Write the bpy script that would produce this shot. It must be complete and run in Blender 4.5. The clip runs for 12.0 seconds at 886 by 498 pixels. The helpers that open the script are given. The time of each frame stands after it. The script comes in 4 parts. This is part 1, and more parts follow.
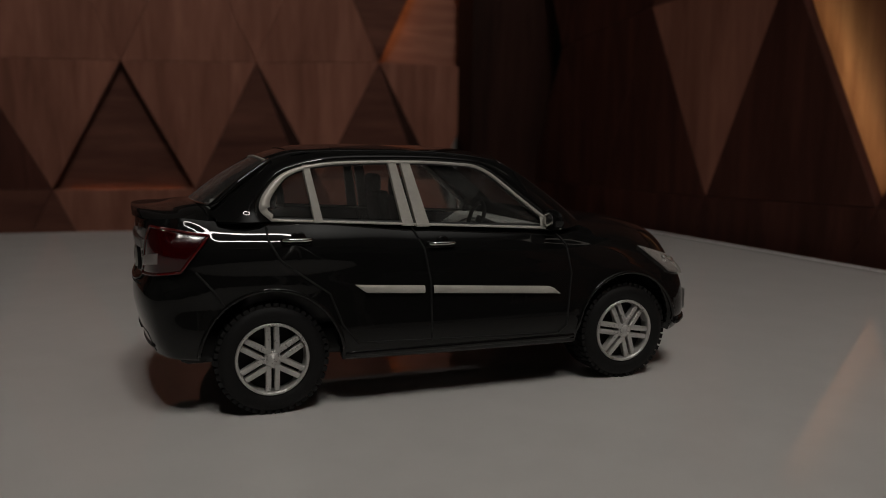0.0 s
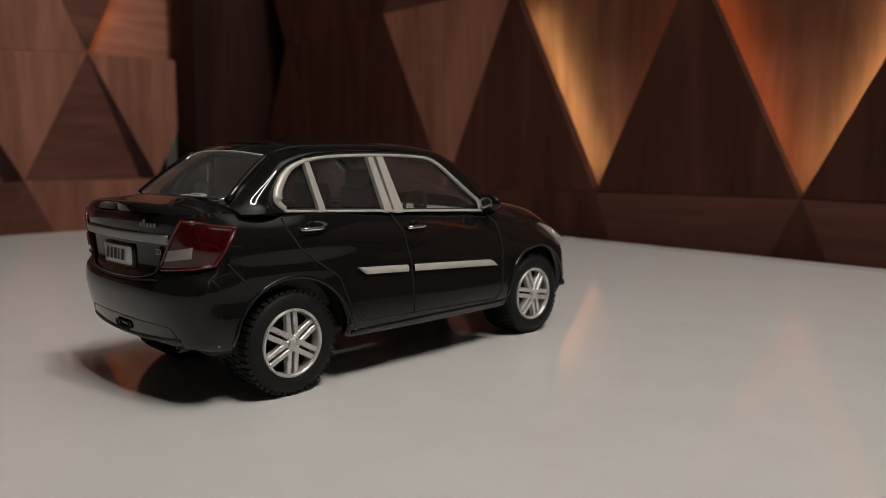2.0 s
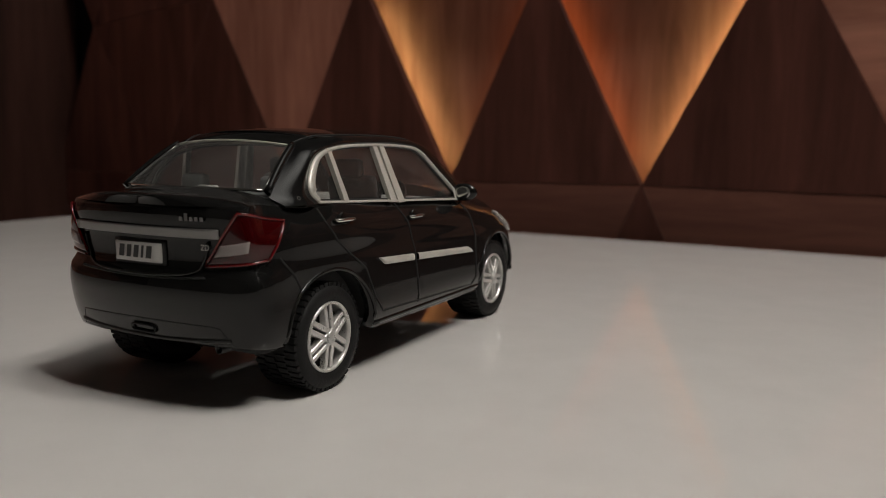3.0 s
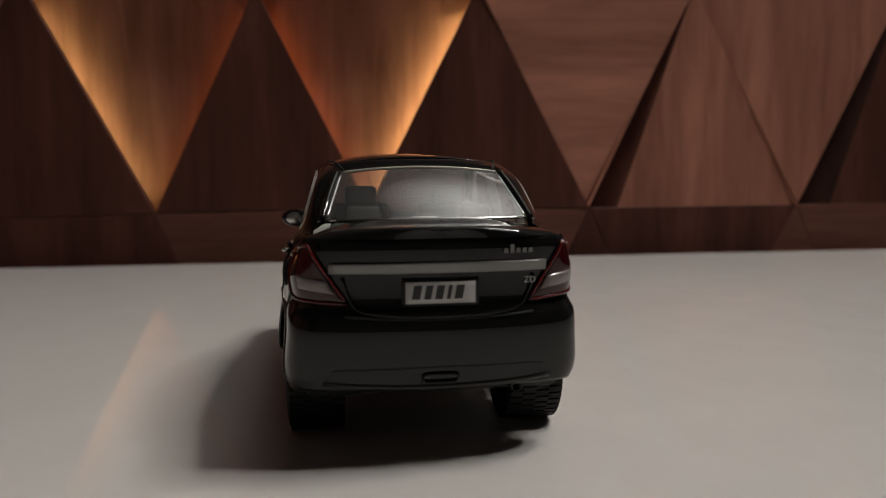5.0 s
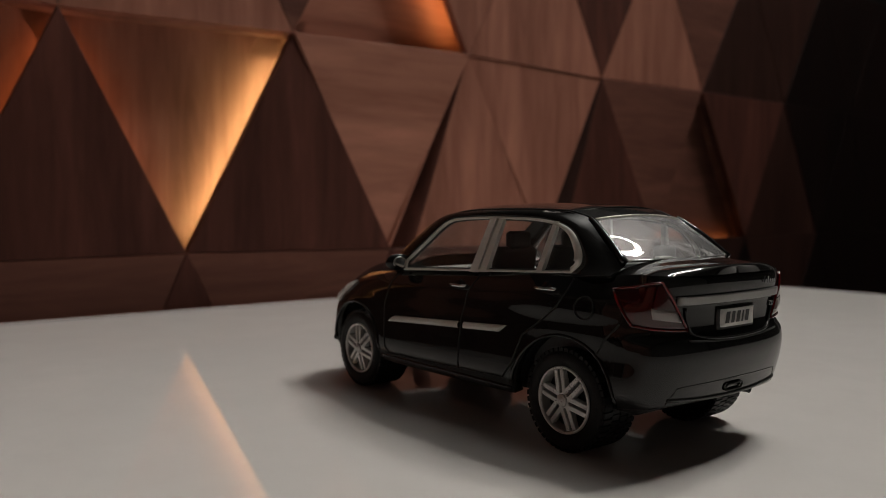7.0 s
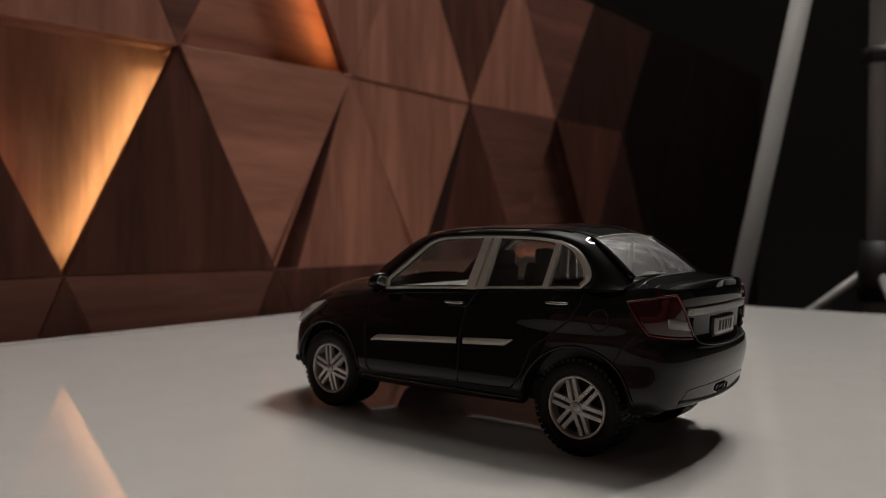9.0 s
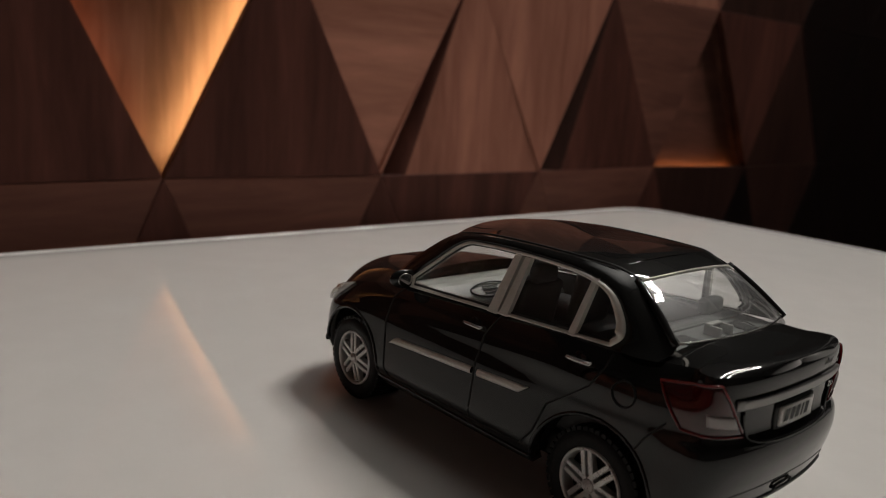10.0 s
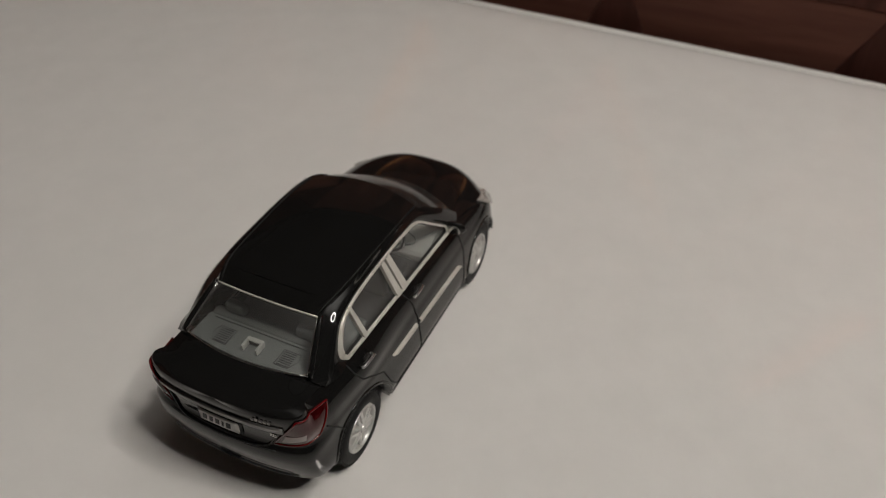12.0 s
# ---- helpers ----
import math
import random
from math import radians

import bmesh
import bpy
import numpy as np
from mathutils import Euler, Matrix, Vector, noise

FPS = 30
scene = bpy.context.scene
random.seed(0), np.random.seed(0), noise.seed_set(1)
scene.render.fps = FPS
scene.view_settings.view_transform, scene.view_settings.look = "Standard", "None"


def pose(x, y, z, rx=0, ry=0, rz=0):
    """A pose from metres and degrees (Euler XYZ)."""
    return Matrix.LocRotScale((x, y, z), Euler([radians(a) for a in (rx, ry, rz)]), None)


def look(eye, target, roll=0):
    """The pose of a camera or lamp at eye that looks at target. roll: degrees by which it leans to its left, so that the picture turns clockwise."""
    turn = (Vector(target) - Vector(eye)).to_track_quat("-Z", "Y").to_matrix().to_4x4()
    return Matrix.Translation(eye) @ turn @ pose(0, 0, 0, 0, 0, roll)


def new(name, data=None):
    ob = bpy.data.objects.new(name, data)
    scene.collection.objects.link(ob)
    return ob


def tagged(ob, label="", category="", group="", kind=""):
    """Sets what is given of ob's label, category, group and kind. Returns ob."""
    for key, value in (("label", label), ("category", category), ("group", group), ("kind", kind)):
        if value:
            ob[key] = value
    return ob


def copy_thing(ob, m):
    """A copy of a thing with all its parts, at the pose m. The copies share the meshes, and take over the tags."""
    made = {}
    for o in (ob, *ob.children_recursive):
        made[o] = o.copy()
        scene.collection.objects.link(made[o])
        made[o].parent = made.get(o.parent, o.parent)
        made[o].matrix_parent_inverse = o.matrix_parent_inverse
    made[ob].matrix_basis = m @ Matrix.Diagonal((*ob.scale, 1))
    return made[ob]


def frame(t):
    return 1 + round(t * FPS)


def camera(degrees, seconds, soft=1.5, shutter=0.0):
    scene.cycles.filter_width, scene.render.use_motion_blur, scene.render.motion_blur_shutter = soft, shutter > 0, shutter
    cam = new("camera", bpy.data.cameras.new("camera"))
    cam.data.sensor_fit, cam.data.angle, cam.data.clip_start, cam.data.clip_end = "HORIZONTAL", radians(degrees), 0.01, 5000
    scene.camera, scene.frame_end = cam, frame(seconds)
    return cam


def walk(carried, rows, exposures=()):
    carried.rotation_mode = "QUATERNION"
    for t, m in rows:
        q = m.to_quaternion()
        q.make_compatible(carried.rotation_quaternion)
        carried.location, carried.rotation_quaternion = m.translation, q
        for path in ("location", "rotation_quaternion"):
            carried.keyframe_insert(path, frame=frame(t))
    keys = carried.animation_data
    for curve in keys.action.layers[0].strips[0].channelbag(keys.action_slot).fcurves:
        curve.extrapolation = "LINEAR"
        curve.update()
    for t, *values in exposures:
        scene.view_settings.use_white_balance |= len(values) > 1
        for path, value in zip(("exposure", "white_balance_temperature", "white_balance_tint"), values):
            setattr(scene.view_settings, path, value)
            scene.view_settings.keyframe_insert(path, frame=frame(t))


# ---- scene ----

# ======================= camera =======================
cam = camera(59.24, 12.0, soft=0.8, shutter=0.12)
cam.data.dof.use_dof = True
cam.data.dof.focus_distance = 0.158
cam.data.dof.aperture_fstop = 25.0

# seconds, x, y, z, yaw, pitch, roll
PATH = [
    (0.0, -0.0588, -0.1662, 0.0495, -20.88, -7.34, 0.73),
    (0.5, -0.0729, -0.1716, 0.0491, -25.60, -6.90, 0.47),
    (1.0, -0.0906, -0.1679, 0.0487, -31.42, -7.02, 0.48),
    (1.5, -0.1053, -0.1623, 0.0483, -37.73, -7.03, 0.64),
    (2.0, -0.1240, -0.1485, 0.0481, -45.80, -7.28, 0.33),
    (2.5, -0.1410, -0.1324, 0.0478, -54.33, -7.71, 0.50),
    (4.5, -0.1834, -0.0154, 0.0466, -88.77, -6.33, -0.09),
    (5.0, -0.1801, 0.0189, 0.0469, -99.20, -5.77, -0.29),
    (5.5, -0.1763, 0.0502, 0.0472, -107.16, -5.32, -0.21),
    (6.0, -0.1688, 0.0882, 0.0475, -115.47, -4.54, -0.14),
    (6.5, -0.1575, 0.1188, 0.0481, -122.61, -3.71, 0.03),
    (7.0, -0.1440, 0.1392, 0.0483, -128.42, -2.79, 0.11),
    (9.0, -0.1190, 0.1719, 0.0482, -141.46, -1.33, 0.13),
    (9.5, -0.1220, 0.1595, 0.0526, -138.28, -4.98, 1.24),
    (10.0, -0.1170, 0.1285, 0.0781, -130.22, -11.70, 3.60),
    (10.5, -0.1172, 0.0798, 0.1061, -119.75, -22.81, 9.33),
    (11.0, -0.1276, 0.0347, 0.1345, -103.76, -37.26, 11.74),
    (11.5, -0.1323, -0.0219, 0.1580, -86.52, -43.98, 8.08),
    (12.0, -0.1405, -0.0935, 0.1790, -65.52, -41.09, 0.63),
]
walk(cam, [(t, pose(x, y, z, 90 + pitch, 0, yaw) @ pose(0, 0, 0, 0, 0, roll)) for t, x, y, z, yaw, pitch, roll in PATH],
     exposures=[(0.0, -1.25), (0.2, -0.6), (0.4, 0.0), (2.5, 0.0), (5.0, -0.06), (7.0, 0.05), (9.5, 0.03), (10.5, -0.05), (12.0, -0.06)])

# ======================= world =======================
world = bpy.data.worlds.new("World")
world.use_nodes = True
world.node_tree.nodes["Background"].inputs[0].default_value = (0.9, 0.72, 0.55, 1)
world.node_tree.nodes["Background"].inputs[1].default_value = 0.02
scene.world = world


# ======================= materials =======================
def material(name, color=(0.5, 0.5, 0.5), rough=0.5, metal=0.0, **more):
    m = bpy.data.materials.new(name)
    m.use_nodes = True
    b = m.node_tree.nodes["Principled BSDF"]
    b.inputs["Base Color"].default_value = (*color, 1)
    b.inputs["Roughness"].default_value = rough
    b.inputs["Metallic"].default_value = metal
    for key, value in more.items():
        b.inputs[key.replace("_", " ")].default_value = value
    return m


def node(m, kind, **inputs):
    n = m.node_tree.nodes.new(kind)
    for key, value in inputs.items():
        n.inputs[key.replace("_", " ")].default_value = value
    return n


def wire(m, a, out, b, into):
    m.node_tree.links.new(a.outputs[out], b.inputs[into])


def ramp(m, stops):
    n = m.node_tree.nodes.new("ShaderNodeValToRGB")
    while len(n.color_ramp.elements) < len(stops):
        n.color_ramp.elements.new(0.5)
    for e, (p, c) in zip(n.color_ramp.elements, stops):
        e.position, e.color = p, (*c, 1)
    return n


def speckled(m, scale, low, high, bump=0.0, color=None, spread=0.25):
    """Two scales of variation in roughness, colour and relief."""
    b = m.node_tree.nodes["Principled BSDF"]
    co = node(m, "ShaderNodeTexCoord")
    fine = node(m, "ShaderNodeTexNoise", Scale=scale, Detail=6.0, Roughness=0.6)
    wide = node(m, "ShaderNodeTexNoise", Scale=scale * 0.08, Detail=3.0)
    wire(m, co, "Object", fine, "Vector")
    wire(m, co, "Object", wide, "Vector")
    mix = node(m, "ShaderNodeMath")
    mix.operation = "MULTIPLY"
    wire(m, fine, "Fac", mix, 0)
    wire(m, wide, "Fac", mix, 1)
    r = node(m, "ShaderNodeMapRange", From_Min=0.1, From_Max=0.45, To_Min=low, To_Max=high)
    wire(m, mix, 0, r, "Value")
    wire(m, r, 0, b, "Roughness")
    if color:
        c = ramp(m, [(0.15, tuple(v * (1 - spread) for v in color)), (0.4, tuple(min(1, v * (1 + spread)) for v in color))])
        wire(m, mix, 0, c, "Fac")
        wire(m, c, "Color", b, "Base Color")
    if bump:
        n = node(m, "ShaderNodeBump", Strength=bump, Distance=0.0004)
        wire(m, fine, "Fac", n, "Height")
        wire(m, n, "Normal", b, "Normal")
    return m


def wood(name, dark, light, across=False, rough=0.5):
    """Walnut veneer; the grain runs up, or across."""
    m = material(name, light, rough, Specular_IOR_Level=0.12)
    b = m.node_tree.nodes["Principled BSDF"]
    co = node(m, "ShaderNodeTexCoord")
    info = node(m, "ShaderNodeObjectInfo")
    shift = node(m, "ShaderNodeVectorMath")
    shift.operation = "SCALE"
    comb = node(m, "ShaderNodeCombineXYZ", X=7.0, Y=3.0, Z=11.0)
    wire(m, comb, 0, shift, 0)
    wire(m, info, "Random", shift, "Scale")
    add = node(m, "ShaderNodeVectorMath")
    wire(m, co, "Object", add, 0)
    wire(m, shift, 0, add, 1)
    mp = node(m, "ShaderNodeMapping")
    mp.inputs["Scale"].default_value = (14, 14, 120) if across else (120, 120, 14)
    wire(m, add, 0, mp, "Vector")
    grain = node(m, "ShaderNodeTexNoise", Scale=1.0, Detail=7.0, Roughness=0.62, Distortion=0.6)
    wire(m, mp, 0, grain, "Vector")
    mp2 = node(m, "ShaderNodeMapping")
    mp2.inputs["Scale"].default_value = (4, 4, 34) if across else (34, 34, 4)
    wire(m, add, 0, mp2, "Vector")
    band = node(m, "ShaderNodeTexNoise", Scale=1.0, Detail=3.0, Distortion=0.9)
    wire(m, mp2, 0, band, "Vector")
    both = node(m, "ShaderNodeMix")
    both.inputs[0].default_value = 0.55
    wire(m, grain, "Fac", both, 2)
    wire(m, band, "Fac", both, 3)
    c = ramp(m, [(0.32, dark), (0.52, tuple((a + d) / 2 for a, d in zip(dark, light))), (0.68, light)])
    wire(m, both, 0, c, "Fac")
    wire(m, c, "Color", b, "Base Color")
    n = node(m, "ShaderNodeBump", Strength=0.25, Distance=0.0006)
    wire(m, grain, "Fac", n, "Height")
    wire(m, n, "Normal", b, "Normal")
    return m


def glow(name, color, strength):
    m = bpy.data.materials.new(name)
    m.use_nodes = True
    b = m.node_tree.nodes["Principled BSDF"]
    b.inputs["Base Color"].default_value = (0.8, 0.8, 0.8, 1)
    b.inputs["Emission Color"].default_value = (*color, 1)
    b.inputs["Emission Strength"].default_value = strength
    return m


PAINT = material("black_gloss_paint", (0.007, 0.0069, 0.0068), 0.5, Specular_IOR_Level=0.02, Coat_Weight=1.0, Coat_Roughness=0.03, Coat_IOR=1.42)
BLACK = speckled(material("black_plastic", (0.012, 0.012, 0.012), 0.45), 900, 0.35, 0.55)
# joint black; shade in arches, behind spokes and under the floor is coloured in too
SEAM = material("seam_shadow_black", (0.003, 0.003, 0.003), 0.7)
RUBBER = speckled(material("tyre_rubber", (0.009, 0.009, 0.0092), 0.6, Specular_IOR_Level=0.25), 1400, 0.5, 0.75, 0.3, (0.009, 0.009, 0.0092))
SILVER = speckled(material("silver_paint", (0.60, 0.58, 0.53), 0.35, 0.25), 2500, 0.3, 0.48, 0.12, (0.60, 0.58, 0.53), 0.08)
CHROME = material("bright_chrome", (0.62, 0.61, 0.59), 0.16, 1.0)
BRUSHED = material("dull_chrome", (0.22, 0.215, 0.21), 0.34, 0.6)
RIM = speckled(material("rim_silver", (0.62, 0.61, 0.59), 0.35, 0.5), 2500, 0.24, 0.40, 0.2, (0.62, 0.61, 0.59), 0.08)
def window_plastic(name, haze, scuff=0.03, head_on=0.04):
    """Thin clear plastic with gloss, faint scratches and a film of dust."""
    m = bpy.data.materials.new(name)
    m.use_nodes = True
    m.node_tree.nodes.remove(m.node_tree.nodes["Principled BSDF"])
    out = m.node_tree.nodes["Material Output"]
    see = node(m, "ShaderNodeBsdfTransparent", Color=(0.95, 0.96, 0.96, 1))
    shine = node(m, "ShaderNodeBsdfGlossy", Roughness=0.025)
    facing = node(m, "ShaderNodeLayerWeight", Blend=0.5)
    steep = node(m, "ShaderNodeMath")
    steep.operation = "POWER"
    steep.inputs[1].default_value = 5.0
    wire(m, facing, "Facing", steep, 0)
    fres = node(m, "ShaderNodeMapRange", To_Min=head_on, To_Max=1.0)
    wire(m, steep, 0, fres, "Value")
    dust = node(m, "ShaderNodeBsdfDiffuse", Color=(0.76, 0.73, 0.69, 1))
    pane_mix = node(m, "ShaderNodeMixShader")
    wire(m, fres, 0, pane_mix, 0)
    wire(m, see, 0, pane_mix, 1)
    dull = node(m, "ShaderNodeBsdfGlossy", Roughness=0.46, Color=(0.9, 0.9, 0.92, 1))
    scuffed = node(m, "ShaderNodeMixShader")
    scuffed.inputs[0].default_value = scuff
    wire(m, shine, 0, scuffed, 1)
    wire(m, dull, 0, scuffed, 2)
    wire(m, scuffed, 0, pane_mix, 2)
    co = node(m, "ShaderNodeTexCoord")
    wide = node(m, "ShaderNodeTexNoise", Scale=90.0, Detail=4.0)
    scratch = node(m, "ShaderNodeTexNoise", Scale=700.0, Detail=2.0, Distortion=3.0)
    wire(m, co, "Object", wide, "Vector")
    wire(m, co, "Object", scratch, "Vector")
    ripple = node(m, "ShaderNodeBump", Strength=0.35, Distance=0.0003)
    wire(m, wide, "Fac", ripple, "Height")
    wire(m, ripple, "Normal", shine, "Normal")
    lines = node(m, "ShaderNodeMapRange", From_Min=0.66, From_Max=0.72, To_Min=0.0, To_Max=haze * 0.25)
    wire(m, scratch, "Fac", lines, "Value")
    film = node(m, "ShaderNodeMapRange", From_Min=0.3, From_Max=0.7, To_Min=haze * 0.5, To_Max=haze * 1.4)
    wire(m, wide, "Fac", film, "Value")
    total = node(m, "ShaderNodeMath")
    wire(m, lines, 0, total, 0)
    wire(m, film, 0, total, 1)
    top = node(m, "ShaderNodeMixShader")
    wire(m, total, 0, top, 0)
    wire(m, pane_mix, 0, top, 1)
    through_dust = node(m, "ShaderNodeBsdfTranslucent", Color=(0.76, 0.73, 0.69, 1))
    both_ways = node(m, "ShaderNodeMixShader")
    wire(m, dust, 0, both_ways, 1)
    wire(m, through_dust, 0, both_ways, 2)
    wire(m, both_ways, 0, top, 2)
    wire(m, top, 0, out, "Surface")
    return m


GLASS = window_plastic("clear_plastic_window", 0.026, 0.10)
REAR_GLASS = window_plastic("dusty_rear_window", 0.05, 0.3, 0.19)
RED = material("red_lens", (0.036, 0.0006, 0.0012), 0.12, Specular_IOR_Level=0.4, Coat_Weight=0.6, Coat_Roughness=0.03, Coat_IOR=1.42)
RED_EDGE = material("bright_red_lens_edge", (0.085, 0.0013, 0.002), 0.15, Coat_Weight=0.5)
CLEARLENS = material("frosted_white_lens", (0.24, 0.21, 0.20), 0.22, Coat_Weight=0.6)
LAMPGLASS = window_plastic("headlamp_lens", 0.30)
LAMPBACK = material("lamp_grey_reflector", (0.30, 0.265, 0.25), 0.4, 0.2)
CABIN = speckled(material("grey_cabin_plastic", (0.15, 0.16, 0.155), 0.5), 1200, 0.4, 0.6, 0.1, (0.15, 0.16, 0.155), 0.1)
PALECABIN = speckled(material("pale_door_card", (0.46, 0.465, 0.435), 0.35), 1200, 0.3, 0.45, 0.1, (0.46, 0.465, 0.435), 0.10)
SEATMAT = speckled(material("dark_seat_plastic", (0.028, 0.028, 0.029), 0.55), 1200, 0.45, 0.65, 0.1)
PLATE = material("plate_grey", (0.55, 0.54, 0.52), 0.4)
INK = material("dark_print", (0.03, 0.03, 0.03), 0.6)
TABLETOP = speckled(material("white_gloss_laminate", (0.74, 0.72, 0.702), 0.1), 60, 0.012, 0.026, 0.0, (0.74, 0.72, 0.702), 0.03)
TABLETOP.node_tree.nodes["Principled BSDF"].inputs["IOR"].default_value = 1.58
# walnut tones; part of the plates' light and shade is put into the colour
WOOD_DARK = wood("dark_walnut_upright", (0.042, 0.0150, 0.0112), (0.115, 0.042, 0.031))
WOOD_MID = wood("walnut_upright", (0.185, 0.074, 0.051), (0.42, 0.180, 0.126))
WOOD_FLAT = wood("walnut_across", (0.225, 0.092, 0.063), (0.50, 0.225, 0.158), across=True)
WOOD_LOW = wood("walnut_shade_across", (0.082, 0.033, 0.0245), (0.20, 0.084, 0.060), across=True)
# bevel flanks, far end and corner post: shade painted as darker wood
WOOD_SHADED = wood("shaded_walnut", (0.018, 0.0078, 0.006), (0.050, 0.021, 0.016))
WOOD_UNLIT = wood("unlit_walnut", (0.004, 0.0022, 0.002), (0.012, 0.0055, 0.0045))
LED = glow("amber_led", (1.0, 0.90, 0.42), 20.0)
LED_SOFT = glow("soft_amber_led", (1.0, 0.90, 0.40), 8.5)
LED_MID = glow("orange_led", (1.0, 0.50, 0.16), 7.5)
LED_FAINT = glow("faint_orange_led", (1.0, 0.38, 0.11), 2.2)
LED_LOW = glow("dim_orange_led", (1.0, 0.38, 0.11), 3.2)
RINGLIGHT = glow("ring_lamp_white", (1.0, 0.945, 0.87), 110.0)
# glow of an added overhead panel, brightest in the middle
PANELLIGHT = glow("dim_fill_panel", (1.0, 0.97, 0.90), 0.68)
fade = node(PANELLIGHT, "ShaderNodeTexGradient")
fade.gradient_type = "SPHERICAL"
fade_at = node(PANELLIGHT, "ShaderNodeTexCoord")
fade_scale = node(PANELLIGHT, "ShaderNodeMapping")
fade_scale.inputs["Scale"].default_value = (1.36, 1.36, 1.0)
wire(PANELLIGHT, fade_at, "Object", fade_scale, "Vector")
wire(PANELLIGHT, fade_scale, 0, fade, "Vector")
fade_to = node(PANELLIGHT, "ShaderNodeMapRange", To_Min=0.02, To_Max=2.6)
wire(PANELLIGHT, fade, "Fac", fade_to, "Value")
wire(PANELLIGHT, fade_to, 0, PANELLIGHT.node_tree.nodes["Principled BSDF"], "Emission Strength")
DIMLIGHT = glow("dim_ceiling_ring", (1.0, 0.90, 0.76), 1.3)
STAND = speckled(material("stand_grey_metal", (0.42, 0.41, 0.40), 0.45, 0.1), 300, 0.35, 0.5)
# the unlit room's darkness is put into this colour
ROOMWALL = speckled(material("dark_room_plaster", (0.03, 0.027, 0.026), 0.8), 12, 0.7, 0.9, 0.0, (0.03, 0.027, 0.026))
# unseen ceiling and walls, pale so that they bounce fill light
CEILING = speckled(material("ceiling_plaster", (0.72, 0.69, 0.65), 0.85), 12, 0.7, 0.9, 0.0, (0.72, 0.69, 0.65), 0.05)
FILL_WALL = speckled(material("pale_fill_plaster", (0.42, 0.40, 0.38), 0.85), 12, 0.7, 0.9, 0.0, (0.42, 0.40, 0.38), 0.08)
CARPET = speckled(material("dark_floor", (0.03, 0.028, 0.028), 0.8), 40, 0.7, 0.9, 0.2, (0.03, 0.028, 0.028))


# ======================= mesh helpers =======================
def link(name, bm, mat, parent=None, label="", smooth=True):
    bmesh.ops.recalc_face_normals(bm, faces=bm.faces)
    me = bpy.data.meshes.new(name)
    bm.to_mesh(me)
    bm.free()
    for p in me.polygons:
        p.use_smooth = smooth
    me.materials.append(mat)
    ob = new(name, me)
    if parent:
        ob.parent = parent
    if label:
        ob["label"] = label
    return ob


def part(name, bm, mat, parent, label="", smooth=True):
    return link(name, bm, mat, parent, label, smooth)


def thing(name, label, category, at=(0, 0, 0), group="", kind=""):
    ob = new(name)
    ob.location = at
    ob.empty_display_size = 0.01
    return tagged(ob, label, category, group, kind)


def sheet(points, close_u=False, close_v=False, bm=None):
    """Faces over a grid of points."""
    bm = bm or bmesh.new()
    vs = [[bm.verts.new(p) for p in row] for row in points]
    nu, nv = len(vs), len(vs[0])
    for i in range(nu if close_u else nu - 1):
        for j in range(nv if close_v else nv - 1):
            quad = [vs[i][j], vs[(i + 1) % nu][j], vs[(i + 1) % nu][(j + 1) % nv], vs[i][(j + 1) % nv]]
            if len(set(quad)) == 4:
                bm.faces.new(quad)
    return bm


def box(center, size, bevel=0.0, bm=None, turn=None):
    bm = bm or bmesh.new()
    made = bmesh.ops.create_cube(bm, size=1.0)["verts"]
    m = Matrix.Translation(center) @ (turn or Matrix()) @ Matrix.Diagonal((*size, 1))
    bmesh.ops.transform(bm, matrix=m, verts=made)
    if bevel:
        edges = list({e for v in made for e in v.link_edges})
        bmesh.ops.bevel(bm, geom=edges, offset=bevel, segments=2, affect="EDGES", profile=0.5)
    return bm


def lathe(profile, axis="Y", n=48, bm=None, center=(0, 0, 0)):
    """profile: (radius, along)."""
    rings = []
    for k in range(n):
        a = 2 * math.pi * k / n
        ring = []
        for r, h in profile:
            p = (r * math.cos(a), h, r * math.sin(a)) if axis == "Y" else (r * math.cos(a), r * math.sin(a), h)
            ring.append(tuple(c + q for c, q in zip(center, p)))
        rings.append(ring)
    return sheet(rings, close_u=True, bm=bm)


def tube(points, radius, n=8, bm=None, flat=1.0):
    """A swept round bar."""
    bm = bm or bmesh.new()
    pts = [Vector(p) for p in points]
    rings = []
    for i, p in enumerate(pts):
        d = (pts[min(i + 1, len(pts) - 1)] - pts[max(i - 1, 0)]).normalized()
        side = d.cross(Vector((0, 0, 1)))
        side = side.normalized() if side.length > 1e-4 else Vector((1, 0, 0))
        up = side.cross(d).normalized()
        rings.append([p + radius * (math.cos(2 * math.pi * k / n) * side + flat * math.sin(2 * math.pi * k / n) * up) for k in range(n)])
    sheet(rings, close_v=True, bm=bm)
    bm.verts.ensure_lookup_table()
    for ring_start in (0, len(bm.verts) - n):
        bm.faces.new([bm.verts[ring_start + k] for k in range(n)])
    return bm


def curve(x, xs, ys):
    """A smooth curve through a few knots."""
    i = int(np.clip(np.searchsorted(xs, x) - 1, 0, len(xs) - 2))
    def slope(k):
        a, b = max(k - 1, 0), min(k + 1, len(xs) - 1)
        return (ys[b] - ys[a]) / (xs[b] - xs[a])
    h = xs[i + 1] - xs[i]
    t = min(max((x - xs[i]) / h, 0), 1)
    return ((2 * t**3 - 3 * t**2 + 1) * ys[i] + (t**3 - 2 * t**2 + t) * h * slope(i)
            + (3 * t**2 - 2 * t**3) * ys[i + 1] + (t**3 - t**2) * h * slope(i + 1))


